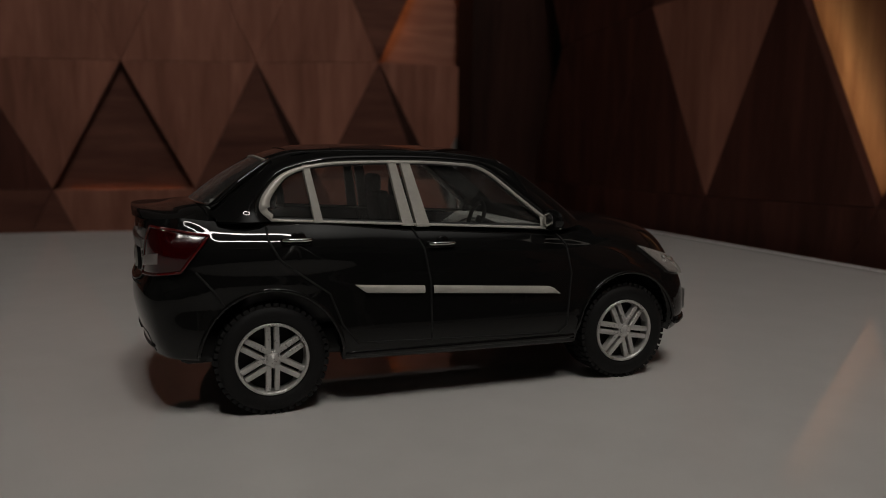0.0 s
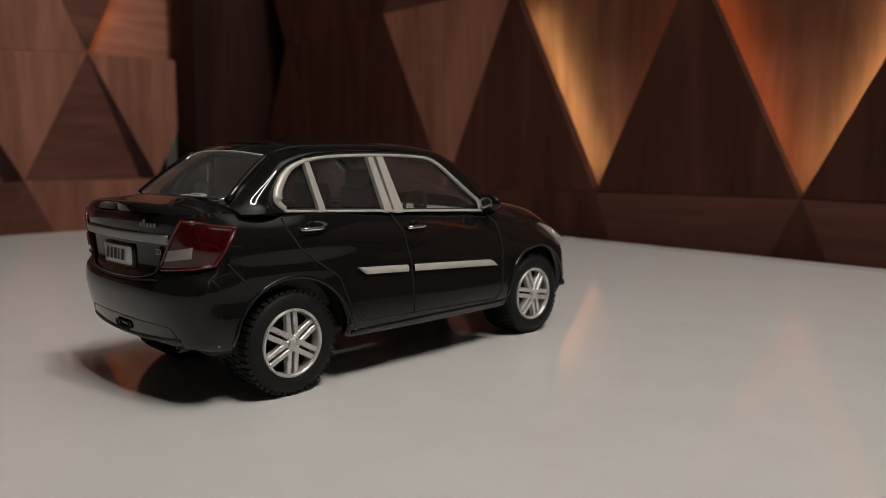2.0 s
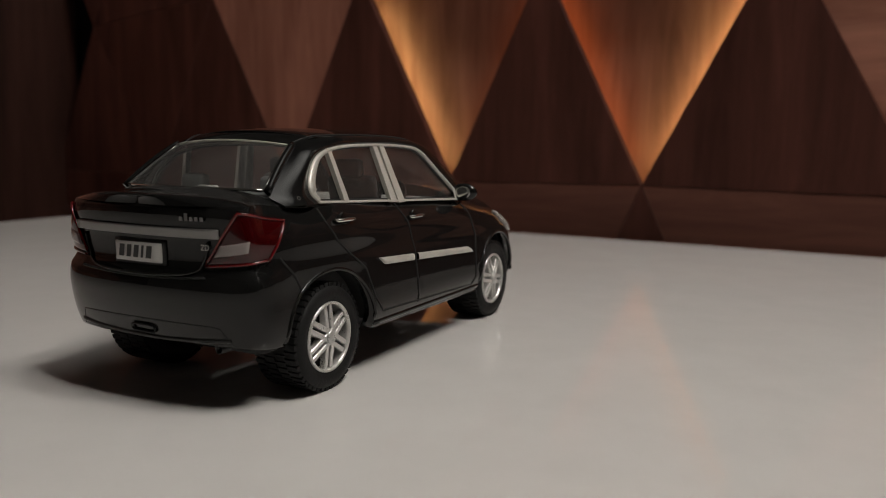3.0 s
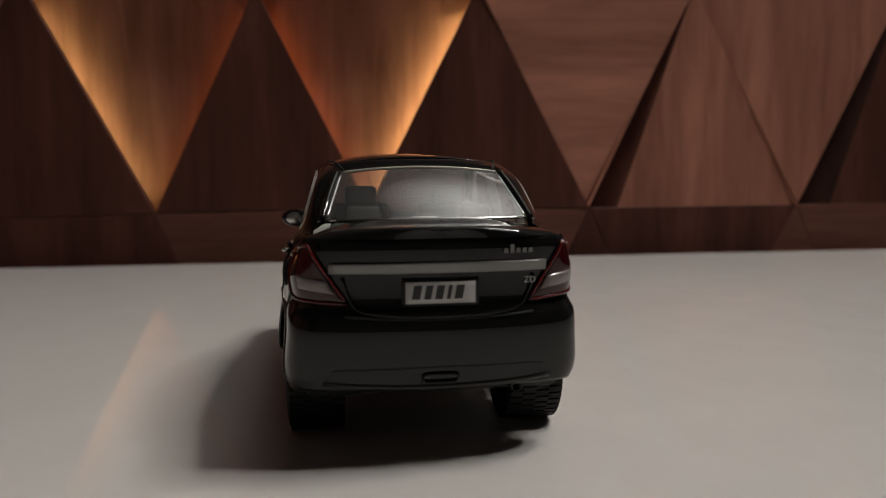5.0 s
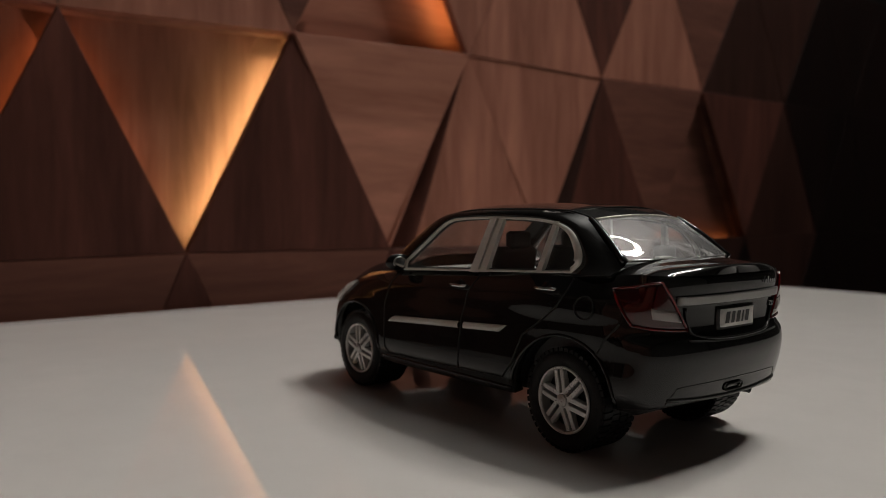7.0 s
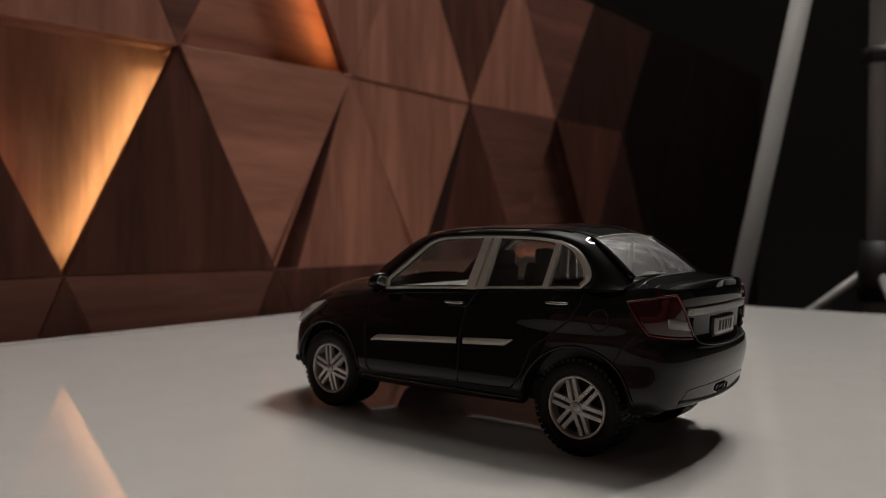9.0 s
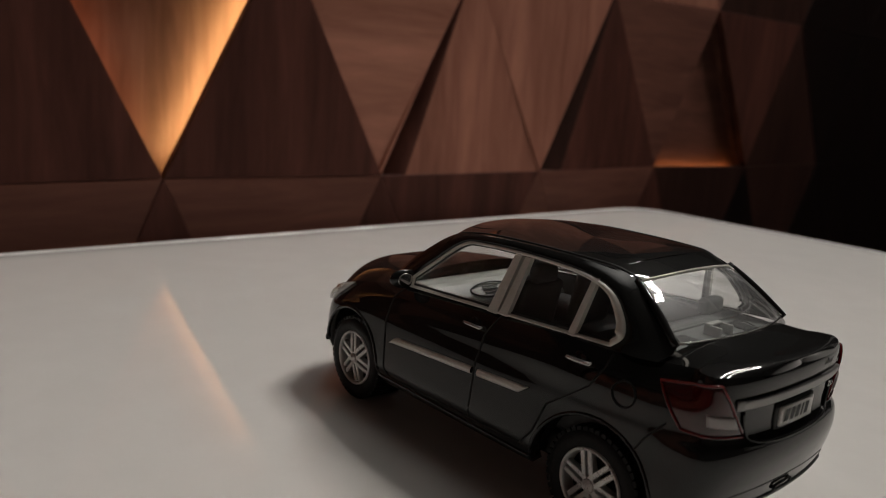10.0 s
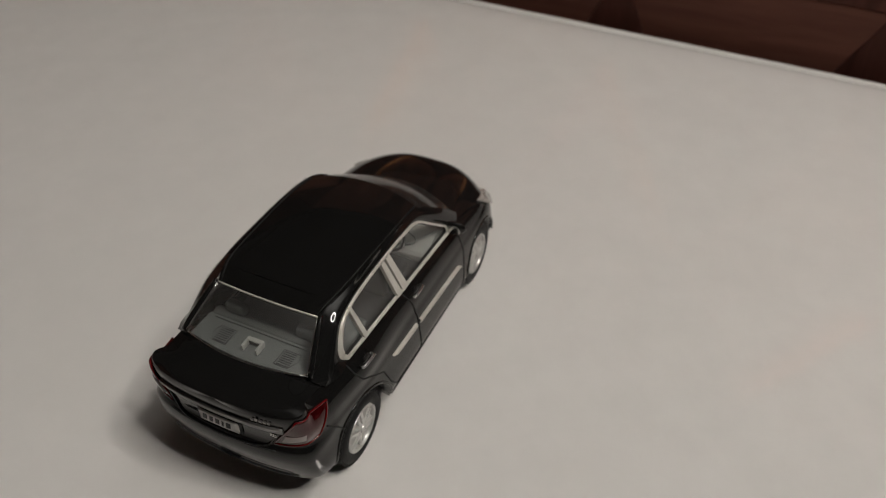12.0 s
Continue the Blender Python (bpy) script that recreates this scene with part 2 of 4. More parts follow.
def spline(keys, per):
    """Points along a smooth open line through 3D keys."""
    n = len(keys)
    ts = list(range(n))
    return [Vector([curve(k / per, ts, [q[c] for q in keys]) for c in range(3)]) for k in range((n - 1) * per + 1)]


# ======================= the setting =======================
ANG = radians(-0.78)                       # the long wall's turn against the car
WALLS = Matrix.Rotation(ANG, 4, "Z")      # local x: towards the long wall, local y: along it
WALL_X = 0.2643


def local(ob):
    ob.matrix_world = WALLS
    return ob


def table():
    t = local(thing("table", "white gloss laminate table top with a rounded rim", "table"))
    x0, x1, y0, y1, th = -0.36, 0.2520, -0.372, 0.345, 0.022
    bm = bmesh.new()
    r = 0.030
    outline = []
    for cx, cy, a0 in ((x1 - r, y1 - r, 0), (x0 + r, y1 - r, 90), (x0 + r, y0 + r, 180), (x1 - r, y0 + r, 270)):
        outline += [(cx + r * math.cos(radians(a0 + k * 15)), cy + r * math.sin(radians(a0 + k * 15))) for k in range(7)]
    mx, my = (x0 + x1) / 2, (y0 + y1) / 2
    rings = []
    # the top rolls gently down to a round bead, outside which runs a narrow edge strip
    roll = [(0.034, 0.0), (0.030, 0.0), (0.026, -0.0001), (0.022, -0.0003), (0.0185, -0.0006), (0.0155, -0.0010), (0.0130, -0.0015), (0.0108, -0.0021), (0.0092, -0.0027), (0.0080, -0.0031)]
    bead = [(0.0058 + 0.0015 * math.cos(radians(a)), -0.0034 + 0.0015 * math.sin(radians(a))) for a in range(0, 181, 15)]
    strip = bead + [(0.0040, -0.0042), (0.0024, -0.0042), (0.0008, -0.0050), (0, -0.0066), (0, -th + 0.002), (0.002, -th)]
    for edge_in, z in roll + strip:
        rings.append([(mx + (x - mx) * (1 - edge_in / (x1 - mx)), my + (y - my) * (1 - edge_in / (y1 - my)), z) for x, y in outline])
    sheet(rings, close_v=True, bm=bm)
    bm.verts.ensure_lookup_table()
    n = len(outline)
    bm.faces.new([bm.verts[k] for k in range(n)])
    bm.faces.new([bm.verts[len(bm.verts) - n + k] for k in range(n)])
    part("tabletop", bm, TABLETOP, t)
    for px in (x0 + 0.06, x1 - 0.06):
        for py in (y0 + 0.06, y1 - 0.06):
            part("leg", box((px, py, -0.385), (0.04, 0.04, 0.725), 0.003), STAND, t)
    return t


table()


def triangle_plate(corners, front, thick, tilt=0.0, grow=-0.0001):
    """A bevelled triangular plate; corners (along, up); the face points to local -x."""
    c = Vector((sum(p[0] for p in corners) / 3, sum(p[1] for p in corners) / 3))
    pts = [Vector(p) for p in corners]

    def moved(d):
        out = []
        for i in range(3):
            p, q, r = pts[i - 1], pts[i], pts[(i + 1) % 3]
            lines = []
            for u, v in ((p, q), (q, r)):
                t = (v - u).normalized()
                n = Vector((-t[1], t[0]))
                if n.dot(c - u) > 0:
                    n = -n
                lines.append((u + n * d, t))
            (p0, t0), (p1, t1) = lines
            k = ((p1 - p0)[0] * t1[1] - (p1 - p0)[1] * t1[0]) / (t0[0] * t1[1] - t0[1] * t1[0])
            out.append(p0 + t0 * k)
        return out

    bm = bmesh.new()
    loops = []
    for d, depth in ((grow, thick), (grow, 0.00025), (grow - 0.0003, 0.0)):
        loops.append([(front + depth + (tilt * (q[1] - c[1]) if depth < thick else 0), q[0], q[1]) for q in moved(d)])
    sheet(loops, close_v=True, bm=bm)
    bm.verts.ensure_lookup_table()
    bm.faces.new(bm.verts[6:9])
    bm.faces.new(bm.verts[0:3])
    return bm


def grooved_plate(a, b, c, front, width, deep):
    """A plate on the base a, b with its tip at c, and its flank along a, c, which falls off into a groove beside the next plate."""
    a, b, c = Vector(a), Vector(b), Vector(c)
    face, flank_rows = [], []
    for i in range(17):
        t = i / 16
        left, right = c.lerp(a, t), c.lerp(b, t)
        row = []
        for k in range(13):
            w = k / 12
            p = left.lerp(right, width * w)
            row.append((front + deep * min(1, 1.6 * t) * (1 - math.sin(w * math.pi / 2)), p[0], p[1]))
        flank_rows.append(row)
        face.append([row[-1], (front, right[0], right[1]), (front + 0.005, right[0], right[1])])
    face.append([(front + 0.005, y, z) for _, y, z in face[-1]])
    made = sheet(face), sheet(flank_rows)
    for bm in made:
        bmesh.ops.remove_doubles(bm, verts=bm.verts, dist=0.00002)
    return made


def reveal(tri, edge, front, back):
    """The side of a sunken panel's recess, along one edge."""
    p, q, o = Vector(tri[edge]), Vector(tri[(edge + 1) % 3]), Vector(tri[(edge + 2) % 3])
    d = (q - p).normalized()
    n = Vector((-d[1], d[0]))
    if n.dot(o - p) > 0:
        n = -n
    bm = bmesh.new()
    loops = [[(x, r[0] + n[0] * w, r[1] + n[1] * w) for x, w in ((front, 0.0), (back, 0.0), (back, 0.002), (front, 0.002))] for r in (p, q)]
    return sheet(loops, close_v=True, bm=bm)


def led_strip(a, b, inward, x, mat, parent):
    """A thin amber strip added unseen under the rim of the neighbouring plate, shining at the sunken panel behind."""
    a, b, inward = Vector(a), Vector(b), Vector(inward)
    d = (b - a).normalized()
    n = Vector((-d[1], d[0]))
    if n.dot(inward - a) > 0:
        n = -n
    a, b = a + d * 0.012, b - d * 0.012
    bm = bmesh.new()
    bm.faces.new([bm.verts.new((x, p[0] + n[0] * o, p[1] + n[1] * o)) for p, o in ((a, 0.0020), (b, 0.0020), (b, 0.0070), (a, 0.0070))])
    return part("led_strip", bm, mat, parent, "unseen amber light strip added behind the panel edge", smooth=False)


SUNK = 0.019


def panel_wall(name, rows, tones, base, strips, frame_m, ends, top, far=None):
    """A wall clad in triangular wooden plates, some of them sunken and lit round their rims. rows: node lines from the bottom up."""
    wall = new(name)
    wall.matrix_world = frame_m
    tagged(wall, "wall clad in walnut triangles with added amber light behind their edges", "wall", kind="structure")
    part("backing", box((base + SUNK + 0.016, (ends[0] + ends[1]) / 2, top / 2 - 0.375), (0.02, ends[1] - ends[0], top + 0.75), 0.001), WOOD_UNLIT, wall, smooth=False)
    for r in range(len(rows) - 1):
        lo, hi, up_first = rows[r][1], rows[r + 1][1], rows[r][0]
        # node k of hi lies between lo[k] and lo[k + 1] when up_first, else node k + 1 does
        tris = []
        for k in range(len(lo) - 1):
            h = k if up_first else k + 1
            if h < len(hi):
                tris.append(("u", k, (lo[k], lo[k + 1], hi[h])))
        for k in range(len(hi) - 1):
            l = k + 1 if up_first else k
            if l < len(lo):
                tris.append(("d", k, (hi[k], hi[k + 1], lo[l])))
        for kind, k, tri in tris:
            mid = sum(p[0] for p in tri) / 3
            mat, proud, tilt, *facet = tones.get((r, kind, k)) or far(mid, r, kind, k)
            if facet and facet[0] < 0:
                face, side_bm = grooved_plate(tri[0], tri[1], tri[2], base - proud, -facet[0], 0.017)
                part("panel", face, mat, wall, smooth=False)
                # a darker copy of the wood paints the flank's shade
                part("panel_bevel", side_bm, WOOD_DARK if mat is WOOD_MID else WOOD_SHADED, wall)
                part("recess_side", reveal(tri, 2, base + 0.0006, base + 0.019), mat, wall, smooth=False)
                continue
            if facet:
                # a bevelled flank along one edge, cut from the same block, shade painted in
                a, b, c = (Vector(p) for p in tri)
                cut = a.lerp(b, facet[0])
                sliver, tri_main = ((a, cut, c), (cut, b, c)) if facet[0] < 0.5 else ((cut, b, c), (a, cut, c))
                part("panel_bevel", triangle_plate([tuple(p) for p in sliver], base, 0.005, 0.0, -0.00005), WOOD_SHADED, wall, smooth=False)
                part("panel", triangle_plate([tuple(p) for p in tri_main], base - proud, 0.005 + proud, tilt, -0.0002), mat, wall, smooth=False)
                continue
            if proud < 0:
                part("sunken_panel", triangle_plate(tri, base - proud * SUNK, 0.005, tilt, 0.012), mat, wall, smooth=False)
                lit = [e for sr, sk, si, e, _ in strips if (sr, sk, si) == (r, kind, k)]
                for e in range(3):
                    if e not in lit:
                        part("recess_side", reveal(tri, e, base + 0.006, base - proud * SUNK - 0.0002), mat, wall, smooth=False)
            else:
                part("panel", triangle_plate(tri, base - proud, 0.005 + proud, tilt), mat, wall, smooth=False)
            for sr, sk, si, edge, smat in strips:
                if (sr, sk, si) == (r, kind, k):
                    led_strip(tri[edge], tri[(edge + 1) % 3], tri[(edge + 2) % 3], base + 0.0062, smat, wall)
    return wall


D, M_, F, L_, K = (WOOD_DARK, 0.0008, 0), (WOOD_MID, 0.0005, 0), (WOOD_FLAT, 0.0005, 0), (WOOD_LOW, 0.0005, 0), (WOOD_UNLIT, 0.001, 0)
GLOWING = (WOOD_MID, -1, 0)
low = [(0.475, 0.022), (0.355, 0.022), (0.2337, 0.0217), (0.1095, 0.0243), (-0.0070, 0.0258), (-0.1371, 0.0245), (-0.2697, 0.0248), (-0.4029, 0.0262), (-0.540, 0.0240), (-0.675, 0.025), (-0.81, 0.025), (-0.945, 0.025), (-1.08, 0.025)]
high = [(0.425, 0.134), (0.2994, 0.147), (0.1745, 0.150), (0.0530, 0.146), (-0.0702, 0.1498), (-0.1996, 0.1535), (-0.3346, 0.1518), (-0.4676, 0.1543), (-0.605, 0.155), (-0.74, 0.156), (-0.875, 0.156), (-1.01, 0.156)]
top_row = [(s, z + 0.277) for (s, _), z in zip(low, [-0.03, -0.02, -0.01] + [0.0] * 10)]
bottom_row = [(s, z - 0.26) for s, z in high]
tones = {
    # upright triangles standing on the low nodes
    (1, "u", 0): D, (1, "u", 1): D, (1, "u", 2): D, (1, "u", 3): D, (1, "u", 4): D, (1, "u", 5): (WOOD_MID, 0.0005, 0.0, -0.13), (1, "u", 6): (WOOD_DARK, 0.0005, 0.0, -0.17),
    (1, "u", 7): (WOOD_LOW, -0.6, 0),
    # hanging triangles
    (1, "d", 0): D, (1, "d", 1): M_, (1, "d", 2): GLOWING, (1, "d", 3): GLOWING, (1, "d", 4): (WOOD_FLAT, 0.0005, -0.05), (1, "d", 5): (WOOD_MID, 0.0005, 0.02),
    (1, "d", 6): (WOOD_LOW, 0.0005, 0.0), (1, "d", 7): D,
    (0, "d", 2): D, (0, "d", 3): L_, (0, "d", 4): L_, (0, "d", 5): D, (0, "d", 6): L_, (0, "d", 7): (WOOD_SHADED, 0.001, 0), (0, "u", 7): K,
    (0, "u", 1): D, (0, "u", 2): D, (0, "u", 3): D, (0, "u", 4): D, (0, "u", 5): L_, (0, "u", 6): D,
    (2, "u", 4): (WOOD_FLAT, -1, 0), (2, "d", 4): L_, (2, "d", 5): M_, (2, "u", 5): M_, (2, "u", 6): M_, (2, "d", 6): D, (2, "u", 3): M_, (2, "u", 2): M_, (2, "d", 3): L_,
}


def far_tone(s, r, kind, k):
    # the wall's dim far end and corner are painted in with darker wood
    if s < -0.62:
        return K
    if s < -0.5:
        return (WOOD_SHADED, 0.0005, 0)
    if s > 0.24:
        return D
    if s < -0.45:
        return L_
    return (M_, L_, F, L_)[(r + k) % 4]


strips = [
    (1, "d", 2, 2, LED_SOFT), (1, "d", 2, 1, LED_FAINT), (1, "d", 3, 1, LED), (1, "d", 3, 2, LED_LOW),
    (2, "u", 4, 1, LED_MID), (1, "u", 7, 0, LED_MID),
]
rows = [(False, bottom_row), (True, low), (False, high), (True, top_row)]
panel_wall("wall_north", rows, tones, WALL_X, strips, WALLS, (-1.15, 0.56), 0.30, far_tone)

# the short wall: its own frame has local x towards it and local y along it
SHORT = WALLS @ Matrix.Translation((0, 0.50, 0)) @ Matrix.Rotation(radians(90), 4, "Z")
# along = -n : local y of the short wall's frame points to -n
s_low = [(-0.18, 0.022), (-0.0744, 0.022), (0.028, 0.0145), (0.133, 0.0145), (0.238, 0.0145), (0.343, 0.014), (0.448, 0.014)]
s_high = [(-0.23, 0.123), (-0.1264, 0.1227), (-0.0224, 0.1174), (0.081, 0.114), (0.185, 0.112), (0.29, 0.112), (0.395, 0.112)]
s_bottom = [(s, z - 0.21) for s, z in s_high]
s_top = [(s, z + 0.215) for s, z in s_low]
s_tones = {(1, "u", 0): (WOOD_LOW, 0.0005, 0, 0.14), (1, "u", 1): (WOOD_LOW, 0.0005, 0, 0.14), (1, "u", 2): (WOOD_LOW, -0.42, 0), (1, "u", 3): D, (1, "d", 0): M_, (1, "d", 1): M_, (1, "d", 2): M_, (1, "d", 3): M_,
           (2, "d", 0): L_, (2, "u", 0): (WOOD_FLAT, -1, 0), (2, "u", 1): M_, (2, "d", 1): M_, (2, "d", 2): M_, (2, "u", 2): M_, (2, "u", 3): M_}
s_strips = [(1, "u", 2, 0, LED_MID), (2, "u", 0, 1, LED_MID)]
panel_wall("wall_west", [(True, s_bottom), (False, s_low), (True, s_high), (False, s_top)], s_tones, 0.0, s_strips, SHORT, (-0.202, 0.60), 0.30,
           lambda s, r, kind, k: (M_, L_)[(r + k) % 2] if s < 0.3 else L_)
post = link("trim", box((0.240, 0.485, -0.225), (0.080, 0.038, 1.05), 0.002), WOOD_SHADED, smooth=False)
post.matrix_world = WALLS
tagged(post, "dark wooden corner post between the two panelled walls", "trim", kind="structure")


def room():
    floor = link("floor", box((0, 0, -0.76), (5, 5, 0.02)), CARPET, smooth=False)
    tagged(floor, "dark room floor below the table", "floor", kind="structure")
    ceil = link("ceiling", box((0, 0, 1.96), (5, 5, 0.02)), CEILING, smooth=False)
    tagged(ceil, "plain plaster ceiling", "ceiling", kind="structure")
    # back and side walls are unseen reflectors; the others have the dimness painted in
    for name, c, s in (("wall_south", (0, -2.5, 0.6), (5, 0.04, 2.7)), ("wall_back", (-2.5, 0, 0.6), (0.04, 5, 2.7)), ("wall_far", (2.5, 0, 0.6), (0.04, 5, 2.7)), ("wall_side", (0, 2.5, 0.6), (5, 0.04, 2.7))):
        tagged(link(name, box(c, s), FILL_WALL if name in ("wall_back", "wall_side") else ROOMWALL, smooth=False), "plain room wall, tone chosen to bounce or swallow light", "wall", kind="structure")


room()


# ======================= ring lamp on its stand =======================
def ring_stand():
    foot = Vector((0.013, -0.627, -0.75))
    t = thing("ring_light_stand", "grey light stand with splayed legs holding a lit white ring lamp", "light stand", foot)
    part("column", tube([(0, 0, 0.30), (0, 0, 1.80)], 0.0095, 12), STAND, t)
    part("collar", lathe([(0.0, 0.735), (0.015, 0.735), (0.016, 0.75), (0.016, 0.79), (0.0, 0.79)], "Z", 20), BLACK, t)
    part("clamp", lathe([(0.0, 0.95), (0.0145, 0.95), (0.0145, 0.964), (0.0, 0.964)], "Z", 20), BLACK, t)
    part("hub", lathe([(0.0, 1.28), (0.02, 1.28), (0.02, 1.34), (0.0, 1.34)], "Z", 20), BLACK, t)
    for k in range(3):
        a = radians(120 * k)
        c, d = math.cos(a), math.sin(a)
        part("leg", tube([(0.012 * c, 0.012 * d, 1.30), (0.27 * c, 0.27 * d, 0.0)], 0.0095, 10), STAND, t)
        part("brace", tube([(0.01 * c, 0.01 * d, 0.76), (0.135 * c, 0.135 * d, 0.655)], 0.005, 8), STAND, t)
    m = look(Vector((-0.05, -0.71, 1.22)), Vector((0, 0, 0.0)))
    bm = lathe([(0.130, -0.004), (0.130, 0.014), (0.175, 0.014), (0.175, -0.004), (0.171, -0.004), (0.171, 0.0), (0.134, 0.0), (0.134, -0.004), (0.130, -0.004)], "Z", 64)
    bmesh.ops.transform(bm, matrix=Matrix.Translation(-foot) @ m, verts=bm.verts)
    part("ring_housing", bm, BLACK, t)
    bm = lathe([(0.135, -0.003), (0.170, -0.003), (0.170, -0.001), (0.135, -0.001), (0.135, -0.003)], "Z", 64)
    bmesh.ops.transform(bm, matrix=Matrix.Translation(-foot) @ m, verts=bm.verts)
    part("ring_lamp", bm, RINGLIGHT, t, "glowing white ring lamp")
    part("bracket", tube([Vector((0, 0, 1.79)), m @ Vector((0, -0.166, 0.006)) - foot], 0.007, 8), BLACK, t)


ring_stand()


def ceiling_lamp():
    at = Vector((1.51, -1.02, 1.93))
    t = thing("ceiling_lamp", "round ceiling lamp with a dim warm ring", "ceiling lamp", at)
    part("base_disc", lathe([(0.0, 0.018), (0.29, 0.018), (0.30, 0.0), (0.0, 0.0)], "Z", 40), ROOMWALL, t)
    part("light_ring", lathe([(0.19, -0.002), (0.27, -0.002), (0.27, -0.006), (0.19, -0.006), (0.19, -0.002)], "Z", 48), DIMLIGHT, t, "dim warm ring")


ceiling_lamp()



# unseen panel added overhead to lift the shadows and feed reflections in the car
def fill_panel():
    at = Vector((0.45, -0.60, 1.945))
    t = thing("ceiling_panel_light", "large dim unseen panel added overhead for fill light and reflections", "ceiling light", at)
    part("diffuser", box((0, 0, -0.012), (1.44, 1.44, 0.008), 0.002), PANELLIGHT, t, "glowing white diffuser of the added panel", smooth=False)
    for sx, sy, w, h in ((0.735, 0, 0.03, 1.5), (-0.735, 0, 0.03, 1.5), (0, 0.735, 1.44, 0.03), (0, -0.735, 1.44, 0.03)):
        part("panel_frame", box((sx, sy, -0.010), (w, h, 0.02), 0.003), STAND, t, smooth=False)


fill_panel()


# ======================= the model car =======================
# x ahead, y to its left, z up; the wheels stand on the table at z = 0
REAR, FRONT = -0.0620, 0.0622
HUBS, HUB_Z, TYRE_R = (-0.038, 0.038), 0.0105, 0.0105
ARCH_R = 0.0129


def plan(x):
    """Half width of the body at its widest."""
    if x > 0.018:
        u = min((x - 0.018) / (FRONT - 0.018), 1)
        return 0.0266 * math.sqrt(max(1 - u**6, 0))
    if x < -0.03:
        u = min((-0.03 - x) / (-0.03 - REAR), 1)
        return (0.0266 - 0.0009 * (3 * min(u / 0.65, 1) ** 2 - 2 * min(u / 0.65, 1) ** 3)) * math.sqrt(max(1 - u**13, 0))
    return 0.0266


def shoulder(x):
    return curve(x, [-0.0615, -0.055, -0.045, -0.02, 0.005, 0.0225, 0.035, 0.046, 0.056, 0.0622],
                 [0.0364, 0.0366, 0.0357, 0.0352, 0.0340, 0.0326, 0.0305, 0.0283, 0.0252, 0.0225])


def ridge(x):
    """Height of boot lid and bonnet on the centre line."""
    return curve(x, [-0.0615, -0.060, -0.055, -0.047, 0.022, 0.030, 0.045, 0.054, 0.0585],
                 [0.0371, 0.0381, 0.0383, 0.0390, 0.0366, 0.0361, 0.0341, 0.0311, 0.0262])


def underside(x):
    z = curve(x, [-0.0615, -0.05, -0.026, 0.024, 0.047, 0.060], [0.0122, 0.0112, 0.0097, 0.0092, 0.0094, 0.0102])
    for hub in HUBS:
        if abs(x - hub) < ARCH_R:
            z = max(z, HUB_Z + math.sqrt(ARCH_R**2 - (x - hub) ** 2))
    return z


def inset(z, top):
    """How far the flank stands in from the widest line at a height."""
    d = curve(z, [0.009, 0.0115, 0.0135, 0.017, 0.0205, 0.0245, 0.0262, 0.030, 0.034, 0.038], [0.0016, 0.0005, 0.0, 0.0002, 0.0006, 0.0011, 0.0016, 0.0021, 0.0029, 0.0037])
    edge_k = max(0, 1 - (top - z) / 0.0068)
    return d + 0.0025 * edge_k**2.0


PLAN = []
for k in range(1201):
    q = math.pi * k / 1200
    x = (FRONT + REAR) / 2 + (FRONT - REAR) / 2 * math.cos(q)
    PLAN.append((x, plan(x)))
ARC = [0.0]
for (xa, ya), (xb, yb) in zip(PLAN, PLAN[1:]):
    ARC.append(ARC[-1] + math.hypot(xb - xa, yb - ya))
TOTAL = ARC[-1]


def rim_point(a):
    """The point of the plan line at arc length a from the nose, and its outward normal."""
    x = float(np.interp(a, ARC, [p[0] for p in PLAN]))
    y = float(np.interp(a, ARC, [p[1] for p in PLAN]))
    e = 0.0012
    x0, y0 = (float(np.interp(max(a - e, 0), ARC, [p[i] for p in PLAN])) for i in (0, 1))
    x1, y1 = (float(np.interp(min(a + e, TOTAL), ARC, [p[i] for p in PLAN])) for i in (0, 1))
    d = Vector((x1 - x0, y1 - y0, 0)).normalized()
    n = Vector((-d[1], d[0], 0))
    if n[1] < 0 or (n[1] < 1e-3 and n[0] * x < 0):
        n = -n
    if a < 1e-6:
        n = Vector((1, 0, 0))
    if a > TOTAL - 1e-6:
        n = Vector((-1, 0, 0))
    return x, y, n


def ease(t):
    t = min(max(t, 0), 1)
    return t * t * (3 - 2 * t)


